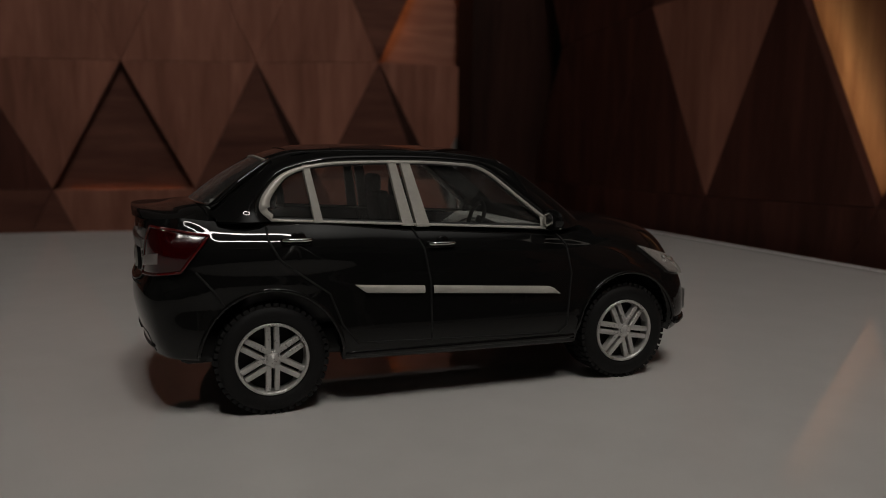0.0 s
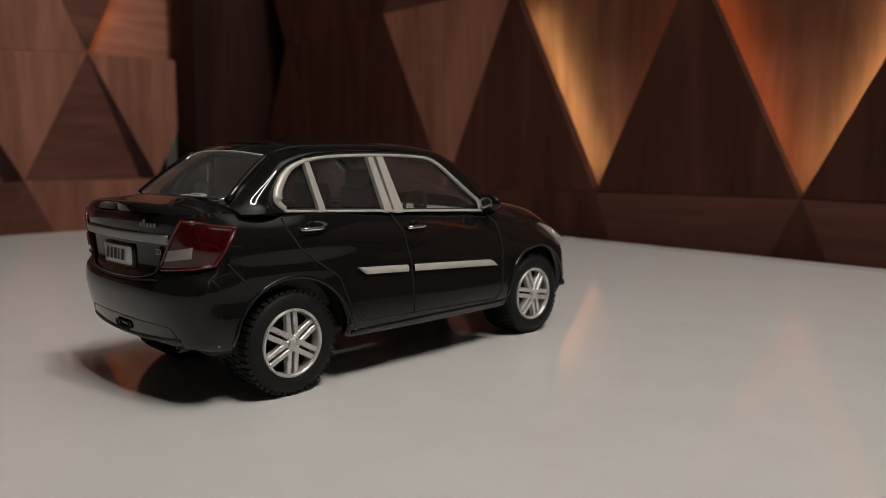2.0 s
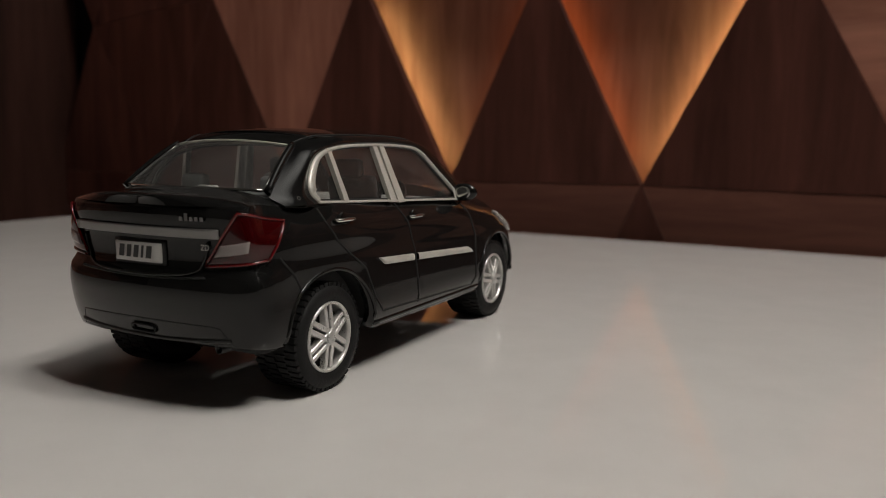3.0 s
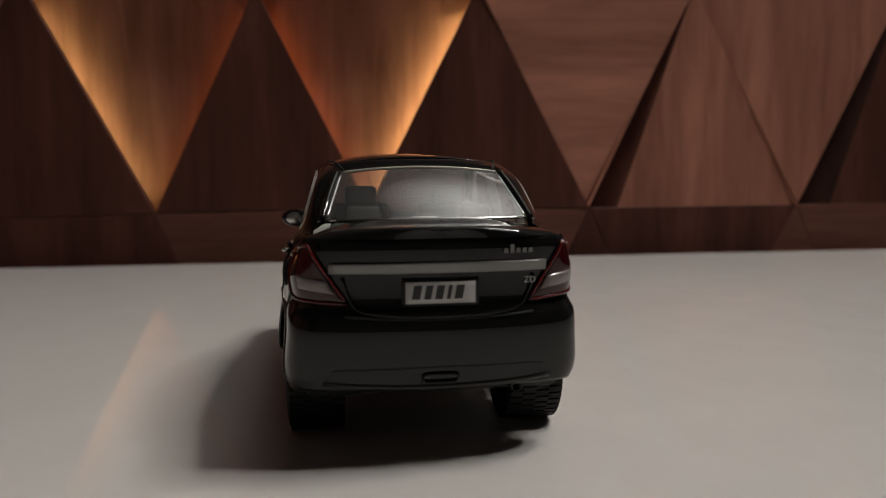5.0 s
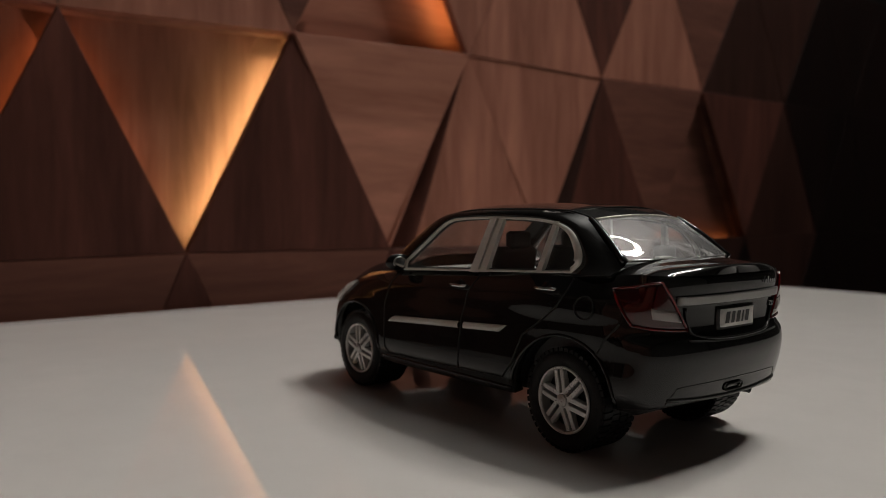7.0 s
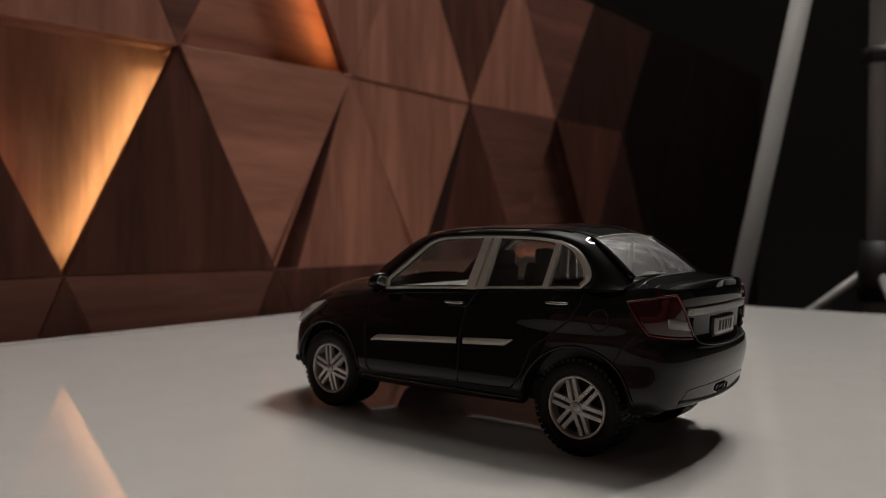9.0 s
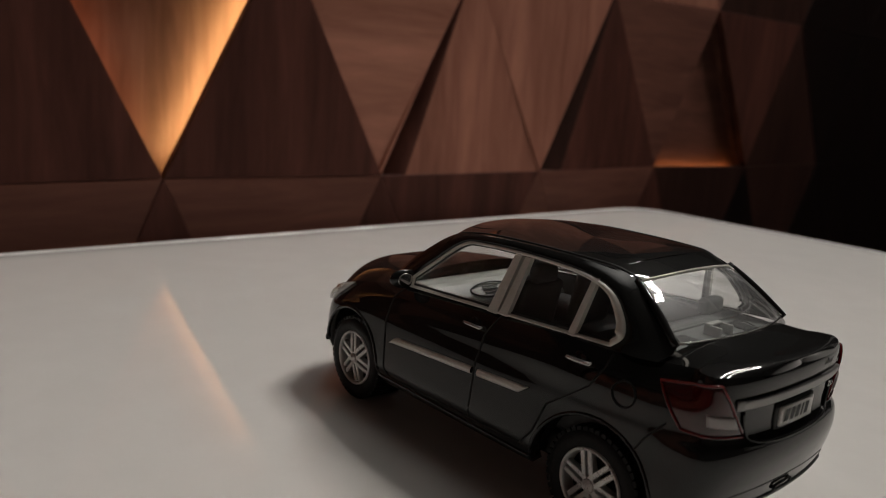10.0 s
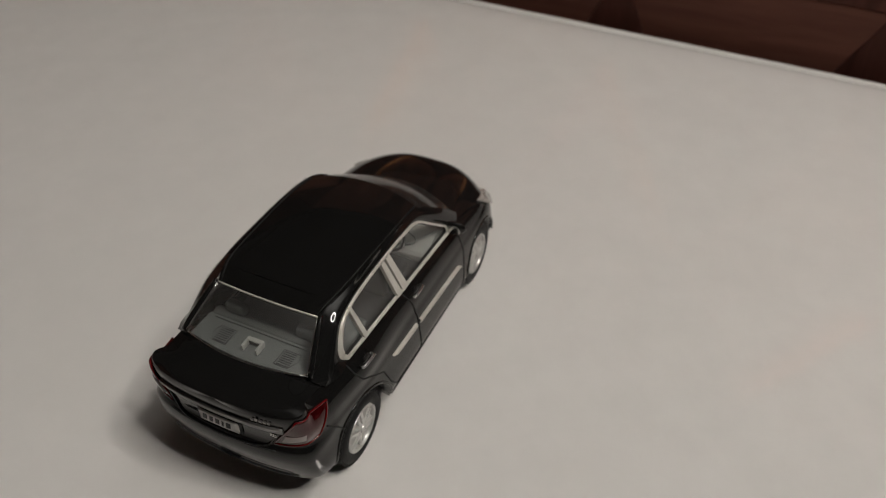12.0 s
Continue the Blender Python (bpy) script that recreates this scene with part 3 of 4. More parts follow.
def skin(a, z, side, out=0.0):
    """A point of the body's flank, at arc length a and height z; side -1 is the right flank."""
    x, y, n = rim_point(a)
    tail = min(max((-0.048 - x) / 0.010, 0), 1)
    step = curve(z, [0.010, 0.0236, 0.0248, 0.0262, 0.031, 0.0335, 0.0362, 0.038], [0.0, 0.0, 0.0007, 0.0012, 0.0012, 0.0011, 0.0, -0.0003])
    tuck = 0.0012 * max(0, (0.0165 - z) / 0.0055) ** 1.5
    waist = 0.0009 * ease((-0.022 - x) / 0.028) * ease((0.0300 - z) / 0.011)
    haunch = 0.0011 * ease((-0.010 - x) / 0.022) * ease((x + 0.056) / 0.026) * ease((z - 0.022) / 0.011)
    stand_in = inset(z, shoulder(x)) + waist - haunch + tail * (step + tuck)
    if x < -0.045:
        # the tail itself stands almost upright: bumper, plate bay, boot edge
        w = max(-n[0], 0) ** 2
        upright_tail = curve(z, [0.010, 0.0135, 0.0155, 0.0185, 0.0215, 0.0245, 0.0256, 0.0300, 0.0325, 0.0345, 0.0358, 0.0366],
                             [0.0028, 0.0018, 0.0012, 0.0004, 0.0, 0.0005, 0.0014, 0.0014, 0.0010, 0.0008, 0.0009, 0.0013])
        stand_in += (upright_tail - stand_in) * w
    p = Vector((x, y, z)) - n * (stand_in - out)
    return Vector((p[0], side * max(p[1], 0.0), p[2]))


def arc_at(x):
    return float(np.interp(-x, [-p[0] for p in PLAN], ARC))


def flank(x, z, side, out=0.0):
    return skin(arc_at(x), z, side, out)


car = thing("model_car", "glossy black die-cast model saloon with silver window frames", "toy car")

# columns of the flank, close together at the wheel arches
stops = set(np.linspace(0, TOTAL, 150))
for hub in HUBS:
    for f in (-1.0005, -0.9995, -0.99, -0.97, -0.94, -0.9, -0.82, -0.7, -0.55, -0.4, -0.2, 0, 0.2, 0.4, 0.55, 0.7, 0.82, 0.9, 0.94, 0.97, 0.99, 0.9995, 1.0005):
        stops.add(arc_at(hub + f * ARCH_R))
stops = sorted(stops)


def body_shell():
    bm = bmesh.new()
    for side in (1, -1):
        cols = []
        for a in stops:
            x, y, n = rim_point(a)
            lo, hi = underside(x), shoulder(x)
            col = [skin(a, lo, side) - Vector((n[0], side * n[1], 0)) * 0.0025 + Vector((0, 0, 0.0004))]
            for k in range(41):
                t = k / 40
                t = t + 0.12 * math.sin(2 * math.pi * t) * -0.5
                col.append(skin(a, lo + (hi - lo) * t, side))
            cols.append(col)
        sheet(cols, bm=bm)
    bmesh.ops.remove_doubles(bm, verts=bm.verts, dist=0.00008)
    return bm


part("body", body_shell(), PAINT, car)


def deck(x_from, to_tail, bow=0.0):
    """Bonnet or boot lid between the shoulders, out to the nose or the tail."""
    a0 = arc_at(x_from)
    a1 = TOTAL if to_tail else 0.0
    cols = []
    n = 44
    for i in range(n + 1):
        t = i / n
        a = a0 + (a1 - a0) * (1 - (1 - t) ** 1.6)
        p = skin(a, shoulder(rim_point(a)[0]), 1)
        zs = p[2]
        zc = max(ridge(p[0]), zs) if i < n else zs
        row = []
        for k in range(-14, 15):
            v = k / 14
            row.append((p[0] - bow * (1 - min(1, (v * p[1] / 0.0172) ** 2)) * (1 - t), p[1] * v, zs + (zc - zs) * (1 - abs(v) ** 3.2)))
        cols.append(row)
    bm = sheet(cols)
    bmesh.ops.remove_doubles(bm, verts=bm.verts, dist=0.00004)
    return bm


part("boot_lid", deck(-0.0474, True, 0.0031), PAINT, car)
part("bonnet", deck(0.0215, False), PAINT, car)

# greenhouse: roof, pillars, frames and panes
BELT_Y, LEAN_IN = 0.0220, 0.30


def pane_y(z):
    return BELT_Y - LEAN_IN * (z - 0.0350)


def roof_rail(x):
    y = curve(x, [-0.0372, -0.03, -0.015, 0.0, 0.0100], [0.0144, 0.0163, 0.0171, 0.0174, 0.0172])
    z = curve(x, [-0.0372, -0.0357, -0.0325, -0.0305, -0.015, 0.0, 0.0100], [0.0461, 0.0468, 0.0479, 0.0483, 0.0486, 0.0482, 0.0468])
    return y, z


def roof():
    cols = []
    for i in range(33):
        t = i / 32
        row = []
        for k in range(-16, 17):
            v = k / 16
            bow_f, bow_r = 0.0028 * (1 - v * v), 0.0012 * (1 - v * v)
            xf, xr = 0.0100 + bow_f, -0.0372 - bow_r
            x = xr + (xf - xr) * t
            y, z = roof_rail(min(max(-0.0372 + (x - xr) * 0.0472 / (xf - xr), -0.0372), 0.0100))
            crown = (0.0011 + 0.0006 * min(max((x + 0.0385) / 0.014, 0), 1)) * (1 - abs(v) ** 2.4)
            row.append((x, y * v, z + crown))
        cols.append(row)
    return sheet(cols)


part("roof", roof(), PAINT, car)

# frame outline of the side windows in (x, z), from the foot of the windscreen pillar round to the rear and back
FRAME_KEYS = [(0.0224, 0.0330), (0.0135, 0.0400), (0.0060, 0.0456), (-0.0010, 0.0468), (-0.0135, 0.0471), (-0.0270, 0.0466), (-0.0345, 0.0448), (-0.0385, 0.0412), (-0.0396, 0.0380), (-0.0375, 0.0358)]


def frame_loop():
    top = spline([(x, 0, z) for x, z in FRAME_KEYS], 6)
    pts = [(p[0], p[2]) for p in top]
    n = 18
    a, b = pts[-1], pts[0]
    return pts, [(a[0] + (b[0] - a[0]) * k / n, a[1] + (b[1] - a[1]) * k / n) for k in range(1, n)]


def shrink(loop, d):
    """The loop moved inwards by d."""
    out = []
    n = len(loop)
    area = sum(loop[i][0] * loop[(i + 1) % n][1] - loop[(i + 1) % n][0] * loop[i][1] for i in range(n))
    s = 1 if area > 0 else -1
    for i in range(n):
        p, q = Vector(loop[i - 1]), Vector(loop[(i + 1) % n])
        t = (q - p).normalized()
        m = Vector((-t[1], t[0])) * s
        out.append((loop[i][0] + m[0] * d, loop[i][1] + m[1] * d))
    return out


upper, lower = frame_loop()
LOOP = upper + lower
OUTER_KEYS = [(0.0280, 0.0208, 0.0338), (0.0202, 0.0193, 0.0404), (0.0100, 0.0173, 0.0468), (-0.0010, 0.0174, 0.0482), (-0.0135, 0.01715, 0.0486), (-0.0270, 0.0167, 0.0484),
              (-0.0355, 0.0150, 0.0472), (-0.0415, 0.0158, 0.0434), (-0.0478, 0.0176, 0.0384), (-0.0470, 0.0214, 0.0359)]


def greenhouse_side():
    bm = bmesh.new()
    outer = spline(OUTER_KEYS, 6)
    for side in (1, -1):
        cols = []
        for k, (x, z) in enumerate(upper):
            o = outer[k]
            i = Vector((x, pane_y(z), z))
            col = []
            for s in range(5):
                t = s / 4
                p = o.lerp(i, t)
                p[1] += (0.0006 + 0.0006 * ease((-0.030 - x) / 0.007)) * math.sin(math.pi * t)
                col.append((p[0], side * p[1], p[2]))
            col.append((x, side * (pane_y(z) - 0.0012), z))
            cols.append(col)
        sheet(cols, bm=bm)
        # the sill under the panes, out to the shoulder
        rows = []
        for x in np.linspace(-0.0475, 0.0262, 40):
            zz = float(np.interp(x, [-0.0375, 0.0224], [0.0358, 0.0330]))
            p = flank(x, shoulder(x), side)
            inner = pane_y(zz) if x < 0.0224 else 0.0220 - (x - 0.0224) * 0.40
            rows.append([p, (x, side * min(inner, abs(p[1])), max(zz, shoulder(x) - 0.0002)), (x, side * (inner - 0.0016), zz - 0.0002)])
        sheet(rows, bm=bm)
    return bm


part("greenhouse", greenhouse_side(), PAINT, car)


def frame_inner(loop, extra=0.0):
    """The inner rim: broad behind the quarter window, narrow above, a thin line along the sill."""
    wide, out = shrink(loop, 0.001), []
    for (x, z), (xi, zi) in zip(loop, wide):
        nx, nz = (xi - x) / 0.001, (zi - z) / 0.001
        w = 0.0009 + 0.0012 * max(nx, 0) ** 1.5 - 0.0003 * max(-nz, 0) - 0.0004 * max(nz, 0) + extra
        out.append((x + nx * w, z + nz * w))
    return out


def window_frame(side):
    bm = bmesh.new()
    inner = frame_inner(LOOP)
    rings = []
    for loop, out in ((LOOP, 0.0), (shrink(LOOP, 0.0001), 0.00045), (frame_inner(LOOP, -0.00012), 0.00045), (inner, 0.0), (inner, -0.0003)):
        rings.append([(x, side * (pane_y(z) + out), z) for x, z in loop])
    sheet(rings, close_v=True, bm=bm)
    return bm


def window_rebate(side):
    """The black moulded step inside the frame."""
    rings = []
    for loop, out in ((frame_inner(LOOP), -0.0003), (frame_inner(LOOP, 0.0003), -0.0004), (frame_inner(LOOP, 0.0003), -0.0010)):
        rings.append([(x, side * (pane_y(z) + out), z) for x, z in loop])
    return sheet(rings, close_v=True)


def upright(side, foot, head, w_foot, w_head, z0, z1):
    """A silver bar between the panes."""
    rows = []
    for k in range(7):
        t = k / 6
        z = z0 + (z1 - z0) * t
        x, w = foot + (head - foot) * t, w_foot + (w_head - w_foot) * t
        rows.append([(x - w / 2, side * (pane_y(z) - 0.0006), z), (x - w / 2 + 0.0001, side * (pane_y(z) + 0.0004), z), (x + w / 2 - 0.0001, side * (pane_y(z) + 0.0004), z), (x + w / 2, side * (pane_y(z) - 0.0006), z)])
    return sheet(rows)


def clip(poly, p, n):
    """The part of a polygon on the side of the line through p towards n."""
    out = []
    for a, b in zip(poly, poly[1:] + poly[:1]):
        da = (a[0] - p[0]) * n[0] + (a[1] - p[1]) * n[1]
        db = (b[0] - p[0]) * n[0] + (b[1] - p[1]) * n[1]
        if da >= 0:
            out.append(a)
        if da * db < 0:
            t = da / (da - db)
            out.append((a[0] + (b[0] - a[0]) * t, a[1] + (b[1] - a[1]) * t))
    return out


def pane(side, poly, depth=0.0007):
    bm = bmesh.new()
    loops = []
    for d in (depth, depth + 0.0005):
        loops.append([bm.verts.new((x, side * (pane_y(z) - d), z)) for x, z in poly])
    bm.faces.new(loops[0])
    bm.faces.new(loops[1][::-1])
    n = len(poly)
    for i in range(n):
        bm.faces.new((loops[0][i], loops[0][(i + 1) % n], loops[1][(i + 1) % n], loops[1][i]))
    return bm


def clear_pane(*given):
    ob = part(*given)
    ob.visible_shadow = False
    return ob


GLASS_LOOP = shrink(LOOP, 0.0010)
for side in (1, -1):
    f = part("window_frame", window_frame(side), SILVER, car, "silver painted window surround")
    part("window_rebate", window_rebate(side), BLACK, f)
    part("door_pillar", upright(side, -0.0112, -0.0136, 0.0025, 0.0018, 0.0345, 0.0465), SILVER, f, smooth=False)
    part("door_pillar", upright(side, -0.0081, -0.0109, 0.0029, 0.0021, 0.0343, 0.0465), SILVER, f, smooth=False)
    part("quarter_bar", upright(side, -0.0287, -0.0306, 0.0018, 0.0014, 0.0354, 0.0462), SILVER, f, smooth=False)
    tri = bmesh.new()
    tri.faces.new([tri.verts.new((x, side * (pane_y(z) + 0.0003), z)) for x, z in ((0.0212, 0.0336), (0.0176, 0.0338), (0.0176, 0.0360), (0.0184, 0.0360))])
    part("mirror_corner", tri, SILVER, f, smooth=False)
    nb, nq = (1, 0.22), (1, 0.18)
    clear_pane("side_window", pane(side, clip(GLASS_LOOP, (-0.0095, 0.036), nb)), GLASS, car, "clear plastic front door window", False)
    clear_pane("side_window", pane(side, clip(clip(GLASS_LOOP, (-0.0098, 0.036), (-1, -0.22)), (-0.0287, 0.036), nq)), GLASS, car, "clear plastic rear door window", False)
    clear_pane("side_window", pane(side, clip(GLASS_LOOP, (-0.0289, 0.036), (-1, -0.18))), GLASS, car, "clear plastic quarter window", False)


def screen(top_x, top_bow, foot_x, foot_bow, y_top, y_foot, z_top, z_foot, z_top_c, z_foot_c, bulge, sign):
    """A bowed windscreen."""
    bm = bmesh.new()
    rows = []
    for i in range(11):
        t = i / 10
        row = []
        for k in range(-12, 13):
            v = k / 12
            c = 1 - v * v
            a = Vector((top_x + sign * top_bow * c, y_top * v, z_top + (z_top_c - z_top) * c))
            b = Vector((foot_x + sign * foot_bow * c, y_foot * v, z_foot + (z_foot_c - z_foot) * c))
            row.append(a.lerp(b, t) + Vector((sign * 0.55, 0, 0.83)) * bulge * math.sin(math.pi * t))
        rows.append(row)
    return sheet(rows, bm=bm)


clear_pane("rear_window", screen(-0.0370, 0.0012, -0.0479, 0.0030, 0.0142, 0.0172, 0.0466, 0.0385, 0.0474, 0.0389, 0.0005, -1), REAR_GLASS, car, "clear plastic rear window")
clear_pane("windscreen", screen(0.0100, 0.0028, 0.0276, 0.0058, 0.0170, 0.0202, 0.0467, 0.0336, 0.0485, 0.0356, 0.0006, 1), GLASS, car, "clear plastic windscreen")

# bright moulded edge of the rear window
edge = []
for v in np.linspace(-1, 1, 17):
    c = 1 - v * v
    edge.append((-0.0370 - 0.0012 * c, 0.0142 * v, 0.0466 + 0.0009 * c))
part("window_seal", tube(edge, 0.00028, 6), SILVER, car)
for side in (1, -1):
    part("window_seal", tube([Vector((-0.0372, side * 0.0143, 0.0466)).lerp(Vector((-0.0479, side * 0.0173, 0.0386)), t) for t in np.linspace(0, 1, 8)], 0.00026, 6), CHROME, car)
    part("pillar_edge", tube([Vector((-0.0366, side * 0.0149, 0.0468)).lerp(Vector((-0.0479, side * 0.0182, 0.0383)), t) + Vector((0, 0, 0.0005 * math.sin(math.pi * t))) for t in np.linspace(0, 1, 12)], 0.00065, 10), PAINT, car)
part("window_seal", tube([(-0.0479 - 0.0030 * (1 - v * v), 0.0172 * v, 0.0386 + 0.0002 * (1 - v * v)) for v in np.linspace(-1, 1, 17)], 0.00025, 6), CHROME, car)

# roof gutters
for side in (1, -1):
    part("roof_gutter", tube([(x, side * (roof_rail(x)[0] - 0.0009), roof_rail(x)[1] + 0.00022) for x in np.linspace(-0.0365, 0.0095, 24)], 0.00022, 6), SEAM, car)
# ridge across the rear of the roof
part("roof_ridge", tube([(-0.0322 - 0.0011 * (1 - v * v), 0.0150 * v, 0.0479 + 0.00145 * (1 - abs(v) ** 2.4)) for v in np.linspace(-1, 1, 21)], 0.00014, 6), PAINT, car)


# doors: seams, handles, rubbing strips
def seam(points, side, parent=car, r=0.00022, out=0.0):
    pts = []
    for (xa, za), (xb, zb) in zip(points, points[1:]):
        n = 8
        for k in range(n):
            t = k / n
            pts.append(flank(xa + (xb - xa) * t, za + (zb - za) * t, side, out))
    pts.append(flank(*points[-1], side, out))
    return part("door_seam", tube(pts, r, 6), SEAM, parent)


def ribbon(x0, x1, z_mid, half, side, out, tip0=0.0, tip1=0.0, slope=0.0, n=24):
    """A raised strip along the flank, with pointed ends."""
    rows = []
    for k in range(n + 1):
        t = k / n
        x = x0 + (x1 - x0) * t
        z = z_mid + slope * (x - x0)
        lo = z - half
        hi = z + half
        if tip0:
            lo += 2 * half * max(0, 1 - t * (x1 - x0) / tip0)
        if tip1:
            hi_cut = max(0, 1 - (1 - t) * (x1 - x0) / tip1)
            hi -= 2 * half * hi_cut * 0.9
        row = []
        for f, o in ((0, -0.0003), (0.02, out * 0.7), (0.15, out), (0.5, out * 1.15), (0.85, out), (0.98, out * 0.7), (1, -0.0003)):
            row.append(flank(x, lo + (hi - lo) * f, side, o))
        rows.append(row)
    return sheet(rows)


for side in (1, -1):
    seam([(-0.0104, 0.0342), (-0.0085, 0.0300), (-0.0076, 0.0240), (-0.0076, 0.0122)], side)
    seam([(0.0215, 0.0322), (0.0232, 0.0300), (0.0236, 0.0240), (0.0222, 0.0135), (0.0205, 0.0118)], side)
    seam([(0.0205, 0.0118), (-0.0225, 0.0130)], side)
    seam([(-0.0225, 0.0130), (-0.0252, 0.0165), (-0.0275, 0.0225), (-0.0318, 0.0255), (-0.0365, 0.0290), (-0.0385, 0.0325), (-0.0388, 0.0348)], side)
    seam([(-0.0512, 0.0272), (-0.0480, 0.0235), (-0.0462, 0.0205)], side)
    part("side_strip", ribbon(-0.0228, -0.0090, 0.0232, 0.00075, side, 0.0006, tip0=0.0022, slope=-0.055), SILVER, car, "silver rubbing strip on the rear door")
    part("side_strip", ribbon(-0.0072, 0.0205, 0.02235, 0.00075, side, 0.0006, tip1=0.0016, slope=-0.055), SILVER, car, "silver rubbing strip on the front door")
    for hx, hz in ((-0.0334, 0.0326), (-0.0049, 0.0311)):
        h = part("door_handle", tube([flank(hx + 0.0026 * t, hz, side, 0.0010 if abs(t) < 1 else 0.0) for t in (-1, -0.9, -0.5, 0, 0.5, 0.9, 1)], 0.0005, 8, flat=0.8), CHROME, car, "small chrome door handle")
        cup = bmesh.new()
        bmesh.ops.create_uvsphere(cup, u_segments=16, v_segments=8, radius=1.0)
        bmesh.ops.transform(cup, matrix=Matrix.Translation(flank(hx + 0.0003, hz - 0.0001, side, -0.0002)) @ Matrix.Diagonal((0.0016, 0.0005, 0.0016, 1)), verts=cup.verts)
        part("handle_cup", cup, PAINT, h)
    part("sill", tube([flank(x, 0.0108, side, -0.0003) for x in np.linspace(-0.0245, 0.0245, 30)], 0.0007, 8), PAINT, car)
    part("belt_line", tube([flank(x, shoulder(x) - 0.0002, side, -0.0001) for x in np.linspace(-0.0470, 0.0215, 40)], 0.00016, 6), PAINT, car)
    fog = lathe([(0.0, 0.0004), (0.0012, 0.0003), (0.0017, 0.0004), (0.0022, 0.0008), (0.0026, 0.0002), (0.0027, -0.0010)], "Y", 20)
    bmesh.ops.transform(fog, matrix=Matrix.Translation(skin(arc_at(0.0588), 0.0152, side, 0.0)) @ Matrix.Rotation(radians(-52 * side if side > 0 else 232), 4, "Z"), verts=fog.verts)
    part("fog_lamp", fog, BRUSHED, car, "dull chrome fog lamp ring")
    part("front_lip", tube([skin(a, 0.0116, side, 0.0001) for a in np.linspace(0.0, arc_at(0.0525), 20)], 0.0008, 8), PAINT, car)
    # arch lips
    for hub in HUBS:
        span = np.linspace(7, 173, 40)
        arc = []
        for d in span:
            x, z = hub + (ARCH_R + 0.0002) * math.cos(radians(d)), HUB_Z + (ARCH_R + 0.0002) * math.sin(radians(d))
            arc.append(flank(x, z, side, -0.0001))
        part("wheel_arch", tube(arc, 0.00042, 8), PAINT, car)
        # liner inside the arch, its shade put into the black
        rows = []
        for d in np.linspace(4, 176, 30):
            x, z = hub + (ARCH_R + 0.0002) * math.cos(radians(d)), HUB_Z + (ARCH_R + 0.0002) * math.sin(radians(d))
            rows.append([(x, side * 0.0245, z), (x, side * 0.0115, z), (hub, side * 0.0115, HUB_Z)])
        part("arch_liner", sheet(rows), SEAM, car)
    # mirrors
    m = bmesh.new()
    bmesh.ops.create_uvsphere(m, u_segments=20, v_segments=12, radius=1.0)
    bmesh.ops.transform(m, matrix=Matrix.Translation((0.0194, side * 0.0242, 0.0352)) @ Matrix.Rotation(radians(-12 * side), 4, "Z") @ Matrix.Diagonal((0.0014, 0.0035, 0.0022, 1)), verts=m.verts)
    for v in m.verts:
        if v.co.x < 0.0186:
            v.co.x = 0.0186 + (v.co.x - 0.0186) * 0.15
    mir = part("door_mirror", m, PAINT, car)
    g = bmesh.new()
    bmesh.ops.create_uvsphere(g, u_segments=20, v_segments=8, radius=1.0)
    bmesh.ops.transform(g, matrix=Matrix.Translation((0.0184, side * 0.0244, 0.0352)) @ Matrix.Diagonal((0.0002, 0.0021, 0.0015, 1)), verts=g.verts)
    part("mirror_glass", g, CHROME, mir)
    part("mirror_arm", tube([(0.0190, side * 0.0218, 0.0338), (0.0192, side * 0.0238, 0.0344)], 0.0006, 8), BLACK, mir)

# fuel flap on the left flank
part("fuel_flap", tube([flank(-0.0432 + 0.0022 * math.cos(a), 0.0295 + 0.0022 * math.sin(a), 1, 0.0001) for a in np.linspace(0, 2 * math.pi, 28)], 0.0002, 6), SEAM, car)


# lamps
def patch(corners, side, out, nu=10, nv=8, swell=0.0):
    """A raised patch on the skin between four corners (arc length, height), running round."""
    (a0, z0), (a1, z1), (a2, z2), (a3, z3) = corners
    rows = []
    for i in range(-1, nu + 2):
        u = min(max(i / nu, 0), 1)
        row = []
        for j in range(-1, nv + 2):
            v = min(max(j / nv, 0), 1)
            a = (a0 * (1 - u) + a1 * u) * (1 - v) + (a3 * (1 - u) + a2 * u) * v
            z = (z0 * (1 - u) + z1 * u) * (1 - v) + (z3 * (1 - u) + z2 * u) * v
            rim_cut = i < 0 or j < 0 or i > nu or j > nv
            row.append(skin(a, z, side, -0.0002 if rim_cut else out + swell * math.sin(math.pi * u) * math.sin(math.pi * v)))
        rows.append(row)
    return sheet(rows)


A_OUT_TOP, A_OUT_LOW, A_IN_TOP, A_IN_LOW = arc_at(-0.0487), arc_at(-0.0540), TOTAL - 0.0212, TOTAL - 0.0147
